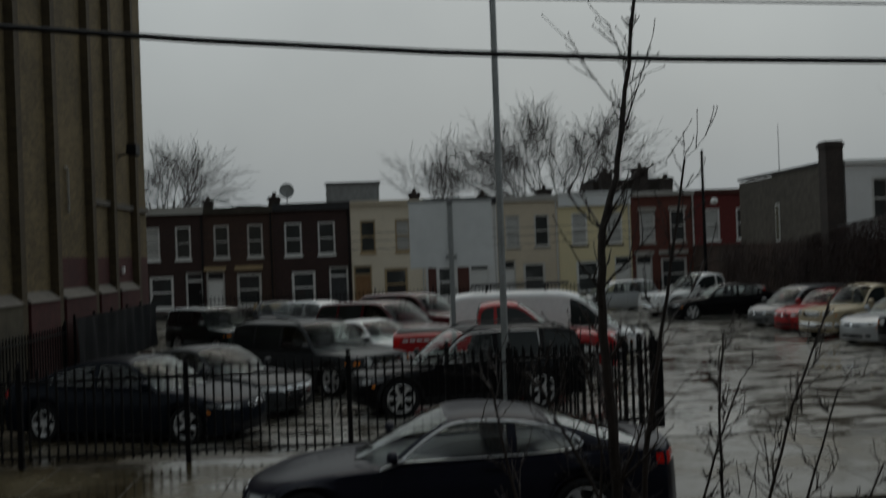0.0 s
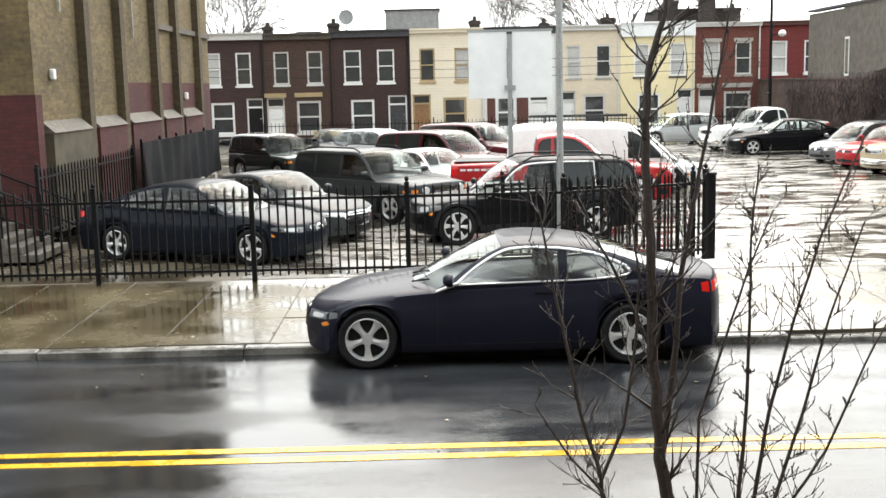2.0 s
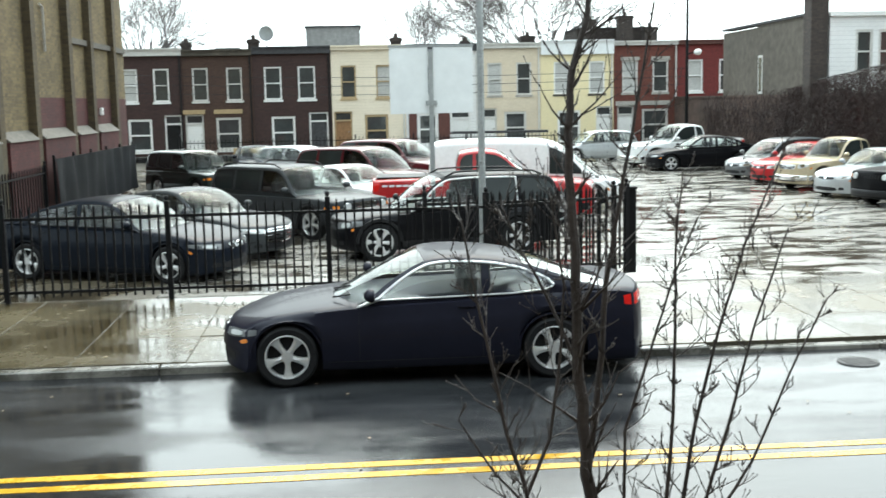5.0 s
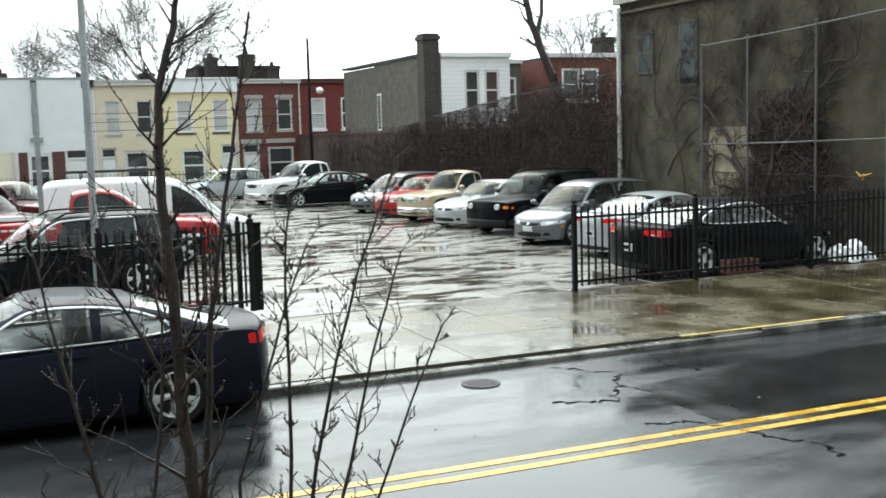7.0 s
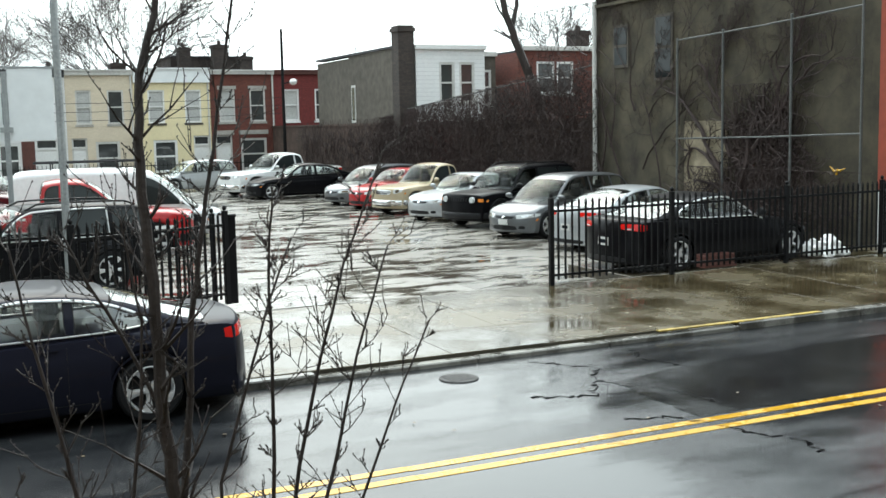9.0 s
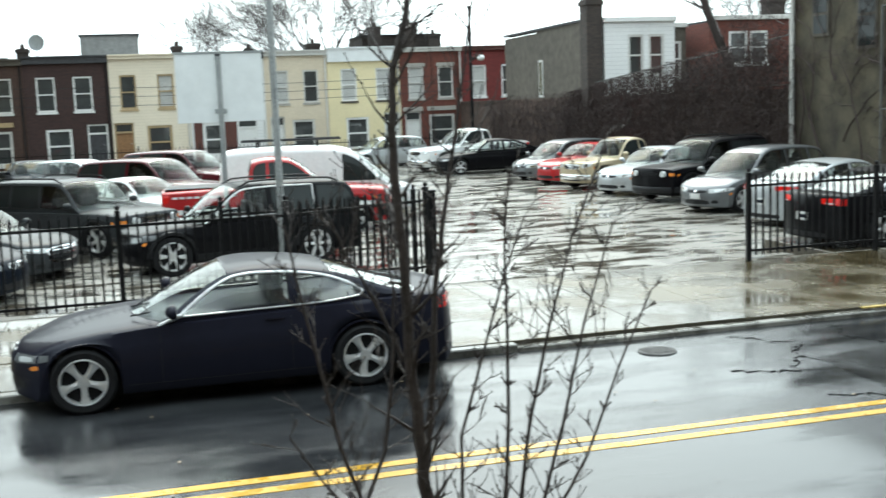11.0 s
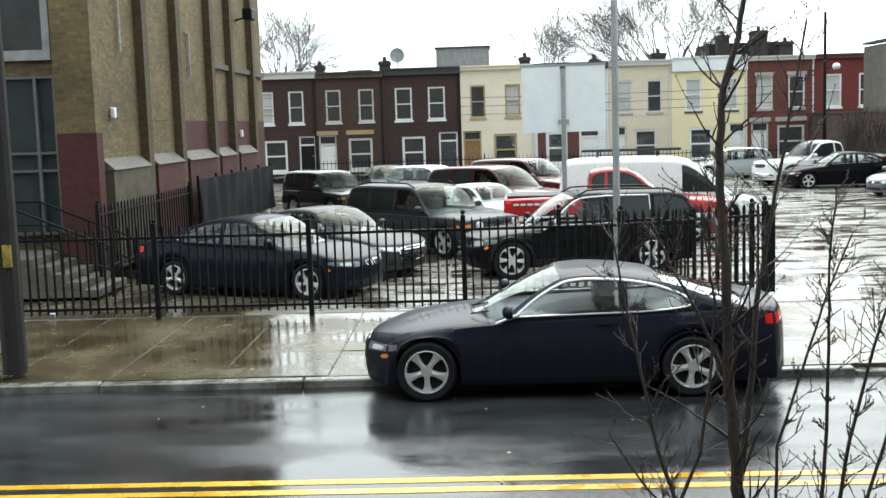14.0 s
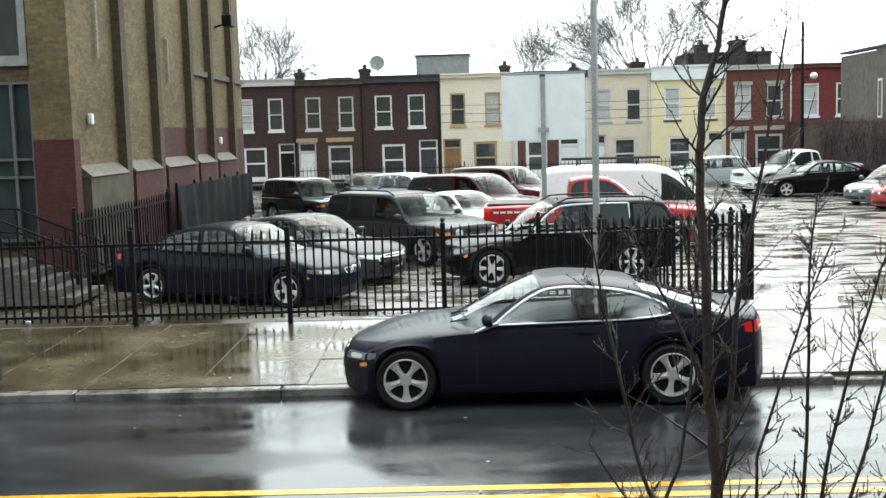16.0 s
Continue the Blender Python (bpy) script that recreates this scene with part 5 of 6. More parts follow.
    if plate:
        pz = zb + .33
        pl = inlay("licence_plate", math.pi, [(-.15, pz), (.15, pz), (.15, pz + .15), (-.15, pz + .15)], PLATE, nu=3, nv=2, off=.012, soft=0)
        if pl:
            inlay("plate_bar", math.pi, [(-.1, pz + .04), (.1, pz + .04), (.1, pz + .11), (-.1, pz + .11)], SLATE, pl, nu=3, nv=2, off=.016, thick=.004, soft=0)
    if rails:
        for sgn in (-1, 1):
            a, b = rt0 + .1, rt1 - .1
            pts = [(a + (b - a) * i / 10, sgn * (side(a + (b - a) * i / 10, cab(a + (b - a) * i / 10)) - .07), cab(a + (b - a) * i / 10) + (.035 if 0 < i < 10 else -.03)) for i in range(11)]
            part("roof_rail", tube(bmesh.new(), pts, [.018] * 11, 6), BLACKPLASTIC, c, smooth=True)
    if dark_sill:
        for sgn in (-1, 1):
            inlay("sill", sgn * math.pi / 2, [(-sgn * (ax[1] - ra - .03), zb + .02), (-sgn * (ax[0] + ra + .03), zb + .02), (-sgn * (ax[0] + ra + .03), zb + .15), (-sgn * (ax[1] - ra - .03), zb + .15)], BLACKPLASTIC, nu=10, nv=3, off=.012, thick=.02, soft=0)
    if ladder:
        rk = bmesh.new()
        for yy in (-.35, .25):
            tube(rk, [(-L * .38, yy, H + .16), (L * .12, yy, H + .16)], [.03] * 2)
        for k in range(9):
            xk = -L * .36 + k * L * .058
            tube(rk, [(xk, -.35, H + .16), (xk, .25, H + .16)], [.018] * 2)
        for xk in (-L * .3, 0):
            for yy in (-.6, .6):
                tube(rk, [(xk, yy, H - .03), (xk, yy, H + .13)], [.02] * 2)
            tube(rk, [(xk, -.65, H + .13), (xk, .65, H + .13)], [.02] * 2)
        part("roof_ladder", rk, BLACKPLASTIC, c, "ladder on a roof rack")
    return c


# the coupe half on the pavement
cp = car("coupe", "midnight blue two-door coupe parked half on the pavement", "car", 1.255, 11.40 + .77, 180, "coupe", 4.53, 1.78, 1.295, NAVY, .318, 5, z=0.0, trim=SATIN, wheelbase=2.73, kidney=True)
HS = -21.5
car("sedan", "dark navy four-door saloon with alloy wheels", "car", -3.92, 20.88, HS, "sedan", 4.84, 1.85, 1.45, SLATE, .33, 5, wheelbase=2.89, kidney=True, shape=dict(axles=(-.285, .312)))
car("sedan", "grey saloon with a wide chrome-edged grille", "car", -3.05, 23.6, -33, "sedan", 4.7, 1.82, 1.38, GREYP, .33, 7, grille=CHROME)
car("suv", "dark grey sport utility with roof rails", "car", -.95, 26.7, -45, "boxy", 4.6, 1.85, 1.64, GREYP, .37, 5, rails=True, grille=CHROME, dark_sill=True)
car("suv", "black sport utility with roof rails", "car", 2.2, 22.52, 191, "suv", 4.65, 1.85, 1.64, BLACKP, .38, 6, shape=dict(axles=(-.281, .329)), rails=True, trim=SATIN, dark_sill=True)
car("sedan", "white saloon between larger cars", "car", .25, 30.2, -42, "sedan", 4.6, 1.78, 1.42, WHITEP, .32, 5)
car("pickup", "red pickup truck with white lower stripe", "pickup truck", 3.65, 27.9, -5, "pickup", 5.6, 1.95, 1.88, REDP, .38, 5)
for c_ in [o for o in bpy.data.objects if o.name == "pickup"]:
    part("stripe", boxed(-2.75, 2.3, -.985, -.979, .62, .74), WHITEP, c_, "white side stripe")
    for k in range(9):
        part("lettering_bar", boxed(-2.5 + k * .17, -2.37 + k * .17, -.976, -.962, 1.0, 1.05), WHITEP, c_, "white bar of lettering")
car("van", "white panel van with ladder on roof", "van", 5.25, 31.4, -8, "van", 5.5, 2.0, 2.0, WHITEP, .35, 5, ladder=True)
for c_ in [o for o in bpy.data.objects if o.name == "van"]:
    part("stripe", boxed(-2.6, .6, -1.006, -1.0, .78, .86), YELLOWKERB, c_, "yellow side stripe")
car("minivan", "maroon minivan with dark windows", "car", .9, 34.6, -40, "suv", 5.0, 1.95, 1.72, MAROONP, .34, 5)
car("minivan", "maroon minivan parked in the second row", "car", 2.1, 40.0, -40, "suv", 5.0, 1.95, 1.75, MAROONP, .34, 5)
car("suv", "dark green boxy off-roader", "car", -4.85, 37.5, -50, "boxy", 4.1, 1.7, 1.62, GREENP, .36, 5)
car("sedan", "dark saloon by the back fence", "car", -3.6, 46, -80, "sedan", 4.6, 1.8, 1.42, SLATE, .33, 5)
car("hatch", "pale blue hatchback by the back fence", "car", -1.6, 44, -40, "hatch", 4.2, 1.75, 1.45, SILVER, .32, 5)
# back of the lot
car("pickup", "white pickup truck with large chrome grille", "pickup truck", 14.9, 48.6, 197, "pickup", 5.7, 2.0, 1.85, WHITEP, .4, 5, grille=CHROME)
car("sedan", "black saloon parked beside a white pickup", "car", 15.0, 45.6, 180, "sedan", 4.85, 1.82, 1.44, BLACKP, .33, 5)
car("hatch", "grey hatchback at the back fence", "car", 12.2, 54.0, 190, "hatch", 4.2, 1.75, 1.5, SILVER, .32, 5)
# row along the right-hand wall, noses to the lot
def wall_row(name, label, category, y, style, L, Wd, H, mat, r, spokes=5, line=14.15, **more):
    """A car in the row by the wall, nose kept on one line and turned a little to the street."""
    a = radians(17)
    return car(name, label, category, line + L / 2 * math.cos(a), y + L / 2 * math.sin(a), 197, style, L, Wd, H, mat, r, spokes, **more)


wall_row("hatch", "gunmetal grey hatchback in the row by the wall", "car", 39.7, "hatch", 4.3, 1.75, 1.48, GUNMETAL, .32)
wall_row("sedan", "bright red saloon in the row by the wall", "car", 37.0, "sedan", 4.3, 1.75, 1.42, REDP, .32)
wall_row("pickup", "sand-coloured pickup truck in the row", "pickup truck", 34.5, "pickup", 4.35, 1.75, 1.66, TANP, .36, grille=CHROME)
wall_row("sedan", "silver saloon in the row by the wall", "car", 31.6, "sedan", 4.4, 1.8, 1.42, SILVER, .32)
wall_row("suv", "black boxy off-roader with amber lamps", "car", 28.8, "boxy", 4.3, 1.8, 1.74, BLACKP, .38, rails=True, dark_sill=True)
wall_row("hatch", "grey people carrier with white front plate", "car", 25.6, "hatch", 4.4, 1.76, 1.6, GUNMETAL, .33, line=13.88, front_plate=True)
car("sedan", "silver saloon backed in behind the fence", "car", 15.9, 22.6, 8, "sedan", 4.4, 1.78, 1.43, SILVER, .32, 5)
car("coupe", "black coupe with chrome window trim behind fence", "car", 14.2, 18.1, 4, "coupe", 4.65, 1.78, 1.38, BLACKP, .325, 5, z=-.02, trim=SATIN, wheelbase=2.84)

# ---- poles, signs and wires ----
p = thing("sign_pole", 2.37, 17.0, -.05, "tall grey galvanised steel pole behind the fence", "pole")
part("shaft", tube(bmesh.new(), [(0, 0, 0), (0, 0, 9.5)], [.055, .045], 12), GALV, p)
part("collar", tube(bmesh.new(), [(0, 0, 0), (0, 0, .12)], [.09, .07], 12), GALV, p)

s = thing("lot_sign", 2.1, 24.0, ZS, "blank white two-panel sign board on steel post", "sign")
for a, b in ((-.88, -.06), (.06, .9)):
    part("panel", boxed(a, b, -.02, .02, 2.45, 3.85, .004), BOARD, s)
part("post", boxed(-.05, .05, -.06, -.025, 0, 3.8), GALV, s)
part("frame", boxed(-.9, .92, -.03, .01, 3.853, 3.9), GALV, s)
part("bracket", boxed(-.12, .12, -.075, -.061, 2.62, 2.72), GALV, s)

u = thing("utility_pole", -5.12, 12.5, ZS, "dark wooden utility pole with yellow tag", "utility pole")
part("shaft", tube(bmesh.new(), [(0, 0, 0), (0, 0, 4), (.03, 0, 9.5)], [.14, .13, .11], 12), POLEWOOD, u)
part("tag", boxed(.02, .12, -.16, -.14, 1.25, 1.5), YELLOWKERB, u, "yellow reflective tag")
q = thing("utility_pole", -12.0, 56.5, LZ, "dark wooden pole behind the church", "utility pole")
part("shaft", tube(bmesh.new(), [(0, 0, 0), (0, 0, 6.5)], [.12, .1], 10), BARK, q)
l = thing("lamp_post", 17.6, 56.5, LZ, "slim dark lamp post with round lamp", "street lamp")
part("shaft", tube(bmesh.new(), [(0, 0, 0), (0, 0, 8.0)], [.1, .07], 8), BLACKIRON, l)
bm = bmesh.new()
ball(bm, (.5, -.2, 5.3), (.2, .2, .17), 12)
part("lamp", bm, WHITEPAINT, l, smooth=True)
part("arm", tube(bmesh.new(), [(0, 0, 5.2), (.55, -.2, 5.35)], [.03, .03]), BLACKIRON, l)


def wire(a, b, sag, r, label):
    pts = []
    for i in range(25):
        f = i / 24
        q = Vector(a).lerp(Vector(b), f)
        pts.append((q.x, q.y, q.z - sag * 4 * f * (1 - f)))
    tagged(part("overhead_wire", tube(bmesh.new(), pts, [r] * 25, 6), BLACKPLASTIC), label, "overhead wire", group="overhead wires")


wire((-22, 12.62, 8.75), (40, 12.62, 8.55), 3.8, .034, "thick black overhead cable along the street")
wire((-22, 12.62, 6.9), (40, 12.62, 5.0), .5, .012, "thin black overhead wire along the street")
for k in range(3):
    wire((-12, 56.5, 4.5 - k * .45), (17.6, 56.5, 4.3 - k * .4), .3, .012, "thin overhead wire before the houses")


# ---- trees ----
def tree(name, label, x, y, z, stems, twig_levels, seed, mat, spread=.6, bud=0.0, n0=6, wobble=.14, thick=.5, rmin=.003, ratio=(.45, .75)):
    t = thing(name, x, y, z, label, "tree")
    rnd = random.Random(seed)
    bm_t, bm_c = bmesh.new(), bmesh.new()

    def grow(p, d, ln, r, level):
        pts, radii = [p], [r]
        q, dd = p.copy(), d.copy()
        n = 4
        for i in range(n):
            dd = (dd + Vector((rnd.gauss(0, wobble), rnd.gauss(0, wobble), rnd.gauss(.05, wobble)))).normalized()
            q = q + dd * ln / n
            pts.append(q.copy())
            radii.append(max(r * (1 - .75 * (i + 1) / n), rmin * .6))
        tube(bm_c, pts, radii, 4 if level < 2 else 3, cap=False)
        if bud:
            for i in range(1, n + 1):
                if i == n or rnd.random() < .55:
                    c = pts[i] + Vector((rnd.gauss(0, .3), rnd.gauss(0, .3), .6)).normalized() * bud * 1.2
                    tube(bm_c, [pts[i], (pts[i] + c) / 2, c], [bud * .3, bud * .5, bud * .1], 4, cap=False)
        if level > 0:
            for k in range(rnd.choice((2, 3, 4))):
                i = rnd.choice((1, 2, 3, 4))
                a = rnd.uniform(0, 2 * math.pi)
                side = (dd.orthogonal().normalized() * math.cos(a) + dd.cross(dd.orthogonal()).normalized() * math.sin(a))
                grow(pts[i], (dd * .75 + side * spread + Vector((0, 0, .15))).normalized(), ln * rnd.uniform(*ratio), max(radii[i] * .7, rmin), level - 1)
    for pts, r0, r1, count, ln in stems:
        pts = [Vector(q) for q in pts]
        m = len(pts)
        fine = []
        for i in range(m - 1):
            for k in range(4):
                f = k / 4
                fine.append(pts[i].lerp(pts[i + 1], f) + Vector((rnd.gauss(0, r0 * .12), rnd.gauss(0, r0 * .12), 0)) * (1 if i else 0))
        fine.append(pts[-1])
        rr = [r0 + (r1 - r0) * i / (len(fine) - 1) for i in range(len(fine))]
        tube(bm_t, fine, rr, n0)
        for k in range(count):
            i = min(len(fine) - 1, int(len(fine) * (.25 + .75 * (k + rnd.random()) / count)))
            d = (fine[i] - fine[i - 1]).normalized()
            a = rnd.uniform(0, 2 * math.pi)
            side = d.orthogonal().normalized() * math.cos(a) + d.cross(d.orthogonal()).normalized() * math.sin(a)
            grow(fine[i], (d * .55 + side * .9 + Vector((0, 0, .25))).normalized(), ln * rnd.uniform(.22, 1.15), rr[i] * thick, twig_levels)
    part("trunk", bm_t, mat, t, smooth=True)
    part("crown", bm_c, mat, t)
    return t


# slim bare street tree in front of the camera: stems as (x, y, z) from its foot
near = []
near.append(([(0.00, 0.01, 0.00), (0.01, 0.01, 0.41), (0.01, 0.02, 0.75), (-0.04, 0.02, 0.99), (-0.07, 0.02, 1.44), (-0.09, 0.02, 2.04), (-0.12, 0.02, 2.49), (-0.10, 0.02, 2.83), (-0.02, 0.02, 3.13), (0.03, 0.02, 3.53), (0.13, 0.02, 4.08)], 0.040, 0.006, 58, 0.34))
near.append(([(-0.01, 0.10, 0.99), (0.04, 0.10, 1.42), (0.07, 0.10, 1.86), (0.12, 0.10, 2.16), (0.19, 0.10, 2.54), (0.29, 0.10, 3.13)], 0.018, 0.005, 32, 0.26))
near.append(([(0.05, -0.01, 0.25), (0.24, -0.02, 0.53), (0.32, -0.03, 0.76), (0.35, -0.03, 1.14), (0.36, -0.03, 1.66), (0.36, -0.03, 2.04), (0.39, -0.03, 2.38)], 0.014, 0.004, 32, 0.2))
near.append(([(0.06, 0.02, 0.25), (0.31, 0.05, 0.51), (0.42, 0.07, 0.72), (0.49, 0.07, 1.19), (0.60, 0.07, 1.64), (0.72, 0.07, 2.04), (0.91, 0.07, 2.51)], 0.014, 0.004, 32, 0.2))
near.append(([(0.07, -0.02, 0.25), (0.35, -0.05, 0.54), (0.47, -0.08, 0.78), (0.60, -0.08, 1.23), (0.71, -0.08, 1.67), (0.86, -0.08, 2.12)], 0.013, 0.004, 29, 0.2))
near.append(([(0.09, 0.01, 0.25), (0.43, 0.01, 0.52), (0.58, 0.02, 0.74), (0.75, 0.02, 1.01), (0.92, 0.02, 1.42), (1.09, 0.02, 1.77)], 0.011, 0.004, 19, 0.15))
near.append(([(-0.05, -0.02, 0.25), (-0.23, -0.04, 0.55), (-0.32, -0.06, 0.79), (-0.34, -0.06, 0.98), (-0.42, -0.06, 1.22), (-0.49, -0.06, 1.58), (-0.56, -0.06, 1.90), (-0.61, -0.06, 2.20)], 0.015, 0.004, 32, 0.24))
near.append(([(-0.32, 0.02, 0.89), (-0.21, 0.02, 1.16), (-0.16, 0.02, 1.53), (-0.14, 0.02, 1.88), (-0.20, 0.02, 2.28)], 0.010, 0.004, 23, 0.2))
near.append(([(-0.05, -0.02, 0.25), (-0.24, -0.05, 0.59), (-0.32, -0.08, 0.86), (-0.49, -0.08, 1.06), (-0.64, -0.08, 1.30)], 0.009, 0.004, 13, 0.16))
near.append(([(0.02, 0.00, 0.25), (0.10, 0.00, 0.53), (0.13, 0.00, 0.76), (0.14, 0.00, 1.19), (0.26, 0.00, 1.58), (0.36, 0.00, 1.90), (0.47, 0.00, 2.17)], 0.011, 0.004, 23, 0.18))
near.append(([(-0.08, 0.12, 1.53), (-0.20, 0.12, 1.81), (-0.32, 0.12, 2.03), (-0.40, 0.12, 2.22)], 0.009, 0.004, 19, 0.18))
tree("bare_tree", "slim bare street tree with dark budding twigs", 1.53, 5.2, .14, near, 1, 5, BARK, .5, .0082, wobble=.09, n0=8, thick=.42)


def far_tree(x, y, h, wide, r, seed, lean=0.0, fork=.35, levels=5, first=5, label="bare grey winter tree behind the houses"):
    """A broad bare tree: short trunk, spreading limbs that fork again and again into fine twigs."""
    t = thing("bare_tree", x, y, 0, label, "tree")
    rnd = random.Random(seed)
    bm_t, bm_c = bmesh.new(), bmesh.new()
    top = Vector((lean * .2, 0, h * fork))
    tube(bm_t, [(0, 0, 0), (lean * .08, 0, h * fork * .5), top], [r, r * .85, r * .75], 8)

    def limb(p, d, ln, rad, level):
        pts, rr = [p], [rad]
        q, dd = p.copy(), d.copy()
        for i in range(4):
            dd = (dd + Vector((rnd.gauss(0, .075), rnd.gauss(0, .075), rnd.gauss(.02, .06)))).normalized()
            q = q + dd * ln / 4
            pts.append(q.copy())
            rr.append(max(rad * (1 - .14 * (i + 1)), .01))
        tube(bm_c, pts, rr, 5 if level > 3 else 3, cap=False)
        if level == 0:
            return
        for k in range(3 if level > 2 else 4):
            i = (4, 3, 2, 1)[k] if k else 4
            a = rnd.uniform(0, 2 * math.pi)
            o = dd.orthogonal().normalized()
            sd = o * math.cos(a) + dd.cross(o) * math.sin(a)
            nd = (dd + sd * rnd.uniform(.35, .75)).normalized()
            limb(pts[i], nd, ln * rnd.uniform(.62, .9), max(rr[i] * .66, .013), level - 1)
    for k in range(first):
        a = 2 * math.pi * (k + rnd.random() * .5) / first
        d = Vector((math.cos(a) * wide / h + lean / h, math.sin(a) * wide / h * .6, .75)).normalized()
        limb(top - Vector((0, 0, .12 * k)), d, h * (1 - fork) * .40, r * .5, levels)
    part("trunk", bm_t, BARK_FAR, t, smooth=True)
    part("crown", bm_c, BARK_FAR, t)
    return t


far_tree(-14.6, 84, 12.8, 8, .25, 3, 0, .42, 4, 10)
far_tree(5.3, 84, 11.0, 4.5, .2, 8, .5, .42, 4, 5)
far_tree(14.2, 76, 13.0, 13, .36, 11, -4.0, .36, 5, 9)
far_tree(37, 62, 11.0, 8, .25, 15, 0, .45, 4, 5, "bare grey winter tree behind the red house")
# dark leaning trunk behind the boundary wall
tree("bare_tree", "dark leaning tree trunk behind the boundary wall", 24.9, 41.9, 0, [([(0, 0, 0), (-.4, 0, 3.6), (-1.6, 0, 6.2), (-2.0, 0, 7.2), (-2.6, 0, 9.5)], .22, .12, 5, 1.8), ([(-1.75, 0, 6.6), (-1.5, 0, 7.6), (-1.3, 0, 10)], .12, .06, 4, 1.5)], 2, 21, BARK)


# ---- chain-link posts, mesh and vines on the right-hand walls ----
cf = thing("chain_link_fence", RX - .25, 18.03, LZ, "tall galvanised fence posts and rails before a wall", "fence")
for y, h in ((0.02, 5.35), (2.1, 5.22), (4.45, 5.08), (6.25, 5.0)):
    part("post", tube(bmesh.new(), [(0, y, 0), (0, y, h)], [.03, .03], 8), DULLSTEEL, cf)
    part("cap", ball(bmesh.new(), (0, y, h), (.04, .04, .03), 8), DULLSTEEL, cf)
for z in (2.45, 4.97):
    part("rail", tube(bmesh.new(), [(0, 0, z + .05 * z), (0, 3, z + .02 * z), (0, 6.25, z)], [.022] * 3, 6), DULLSTEEL, cf)
wf = thing("wall_top_fence", RX + .1, 28.65, 2.85, "rusty mesh fence on top of the boundary wall", "fence")
for i in range(10):
    part("post", tube(bmesh.new(), [(0, i * 2.1, 0), (0, i * 2.1, 1.6 - i * .15)], [.025] * 2, 6), BLACKIRON, wf)
for z, e in ((.12, .1), (1.55, .22)):
    part("rail", tube(bmesh.new(), [(0, 0, z), (0, 18.9, e)], [.02] * 2, 6), DULLSTEEL, wf)


def vines(name, label, y0, y1, z0, z1, count, seed, x=RX - .08, deep=.12, r=.008, far_top=None):
    bm = bmesh.new()
    rnd = random.Random(seed)
    for i in range(count):
        y = rnd.uniform(y0, y1)
        crest = z1 + ((far_top or z1) - z1) * (y - y0) / (y1 - y0)
        z = rnd.uniform(z0, z0 + (crest - z0) * .8)
        ang = rnd.gauss(math.pi / 2, .8)
        pts = []
        for k in range(7):
            pts.append((x - rnd.uniform(0, deep), y, min(z, crest + .15)))
            ang += rnd.gauss(0, .45)
            st = rnd.uniform(.12, .32)
            y += math.cos(ang) * st
            z += math.sin(ang) * st
        rr = rnd.uniform(.5, 1.6) * r
        tube(bm, pts, [rr * (1 - k * .1) for k in range(7)], 3, cap=False)
    return tagged(part(name, bm, VINE), label, "climbing plant", kind="stuff")


vines("dry_vines", "tangle of leafless brown vines over a boundary wall", 28.6, 46, .2, 4.3, 3800, 4, x=RX - .1, deep=.3, r=.009, far_top=2.8)
vines("dry_vines", "ragged vine tops hanging over a mesh fence", 28.6, 45, 2.4, 4.4, 1300, 14, x=RX + .2, deep=.4, r=.008, far_top=2.9)
vines("dry_vines", "thinner leafless vines along the far wall", 43, 56, .0, 2.9, 700, 6, x=RX - .1, deep=.15, r=.012)


def creeper(name, label, roots, seed, levels=4, x=RX - .05):
    """Leafless creeper flat on the wall: each root as (y, z, angle, length, radius)."""
    bm_ = bmesh.new()
    rnd_ = random.Random(seed)

    def run(y, z, ang, ln, rad, level):
        pts = []
        n = 7
        for k in range(n):
            pts.append((x - rad - rnd_.uniform(0, .03), y, z))
            ang += rnd_.gauss(0, .28)
            y += math.cos(ang) * ln / n
            z = min(z + math.sin(ang) * ln / n, 6.2)
            if level and k > 1 and rnd_.random() < .62:
                run(y, z, ang + rnd_.choice((-1, 1)) * rnd_.uniform(.4, 1.1), ln * rnd_.uniform(.4, .75), max(rad * .55, .005), level - 1)
        tube(bm_, pts, [max(rad * (1 - .11 * k), .004) for k in range(n)], 6 if rad > .03 else 3, cap=False)
    for root in roots:
        run(*root, levels)
    return tagged(part(name, bm_, VINE), label, "climbing plant", kind="stuff")


creeper("wall_creeper", "leafless creeper branching over an olive-grey wall", [(27.9, .3, 1.6, 4.2, .035), (26.9, .5, 1.5, 4.6, .04), (26.0, 1.4, 1.9, 3.6, .03), (25.2, .8, 1.4, 3.8, .03), (27.3, 3.2, 1.2, 2.6, .025), (24.4, 2.6, 1.3, 2.8, .02), (27.6, 2.0, 2.0, 3.0, .03), (26.4, 3.0, 1.1, 2.8, .03), (25.6, 3.4, 2.2, 2.4, .025), (28.1, 1.2, 1.8, 3.4, .035)], 5, 5)
creeper("wall_creeper", "thick dead creeper with dark tangled stems on a wall", [(22.25, -.2, 1.62, 3.2, .12), (22.0, .8, 2.1, 3.4, .09), (21.5, 2.0, 2.5, 2.6, .07), (21.8, 1.6, 1.9, 2.6, .06), (22.3, 1.8, 1.1, 2.2, .06), (21.0, 2.4, 1.8, 2.4, .05)], 9)
vines("dry_vines", "dense dark creeper stems round a dead trunk", 20.2, 22.3, .1, 3.4, 560, 19, deep=.12, r=.013)
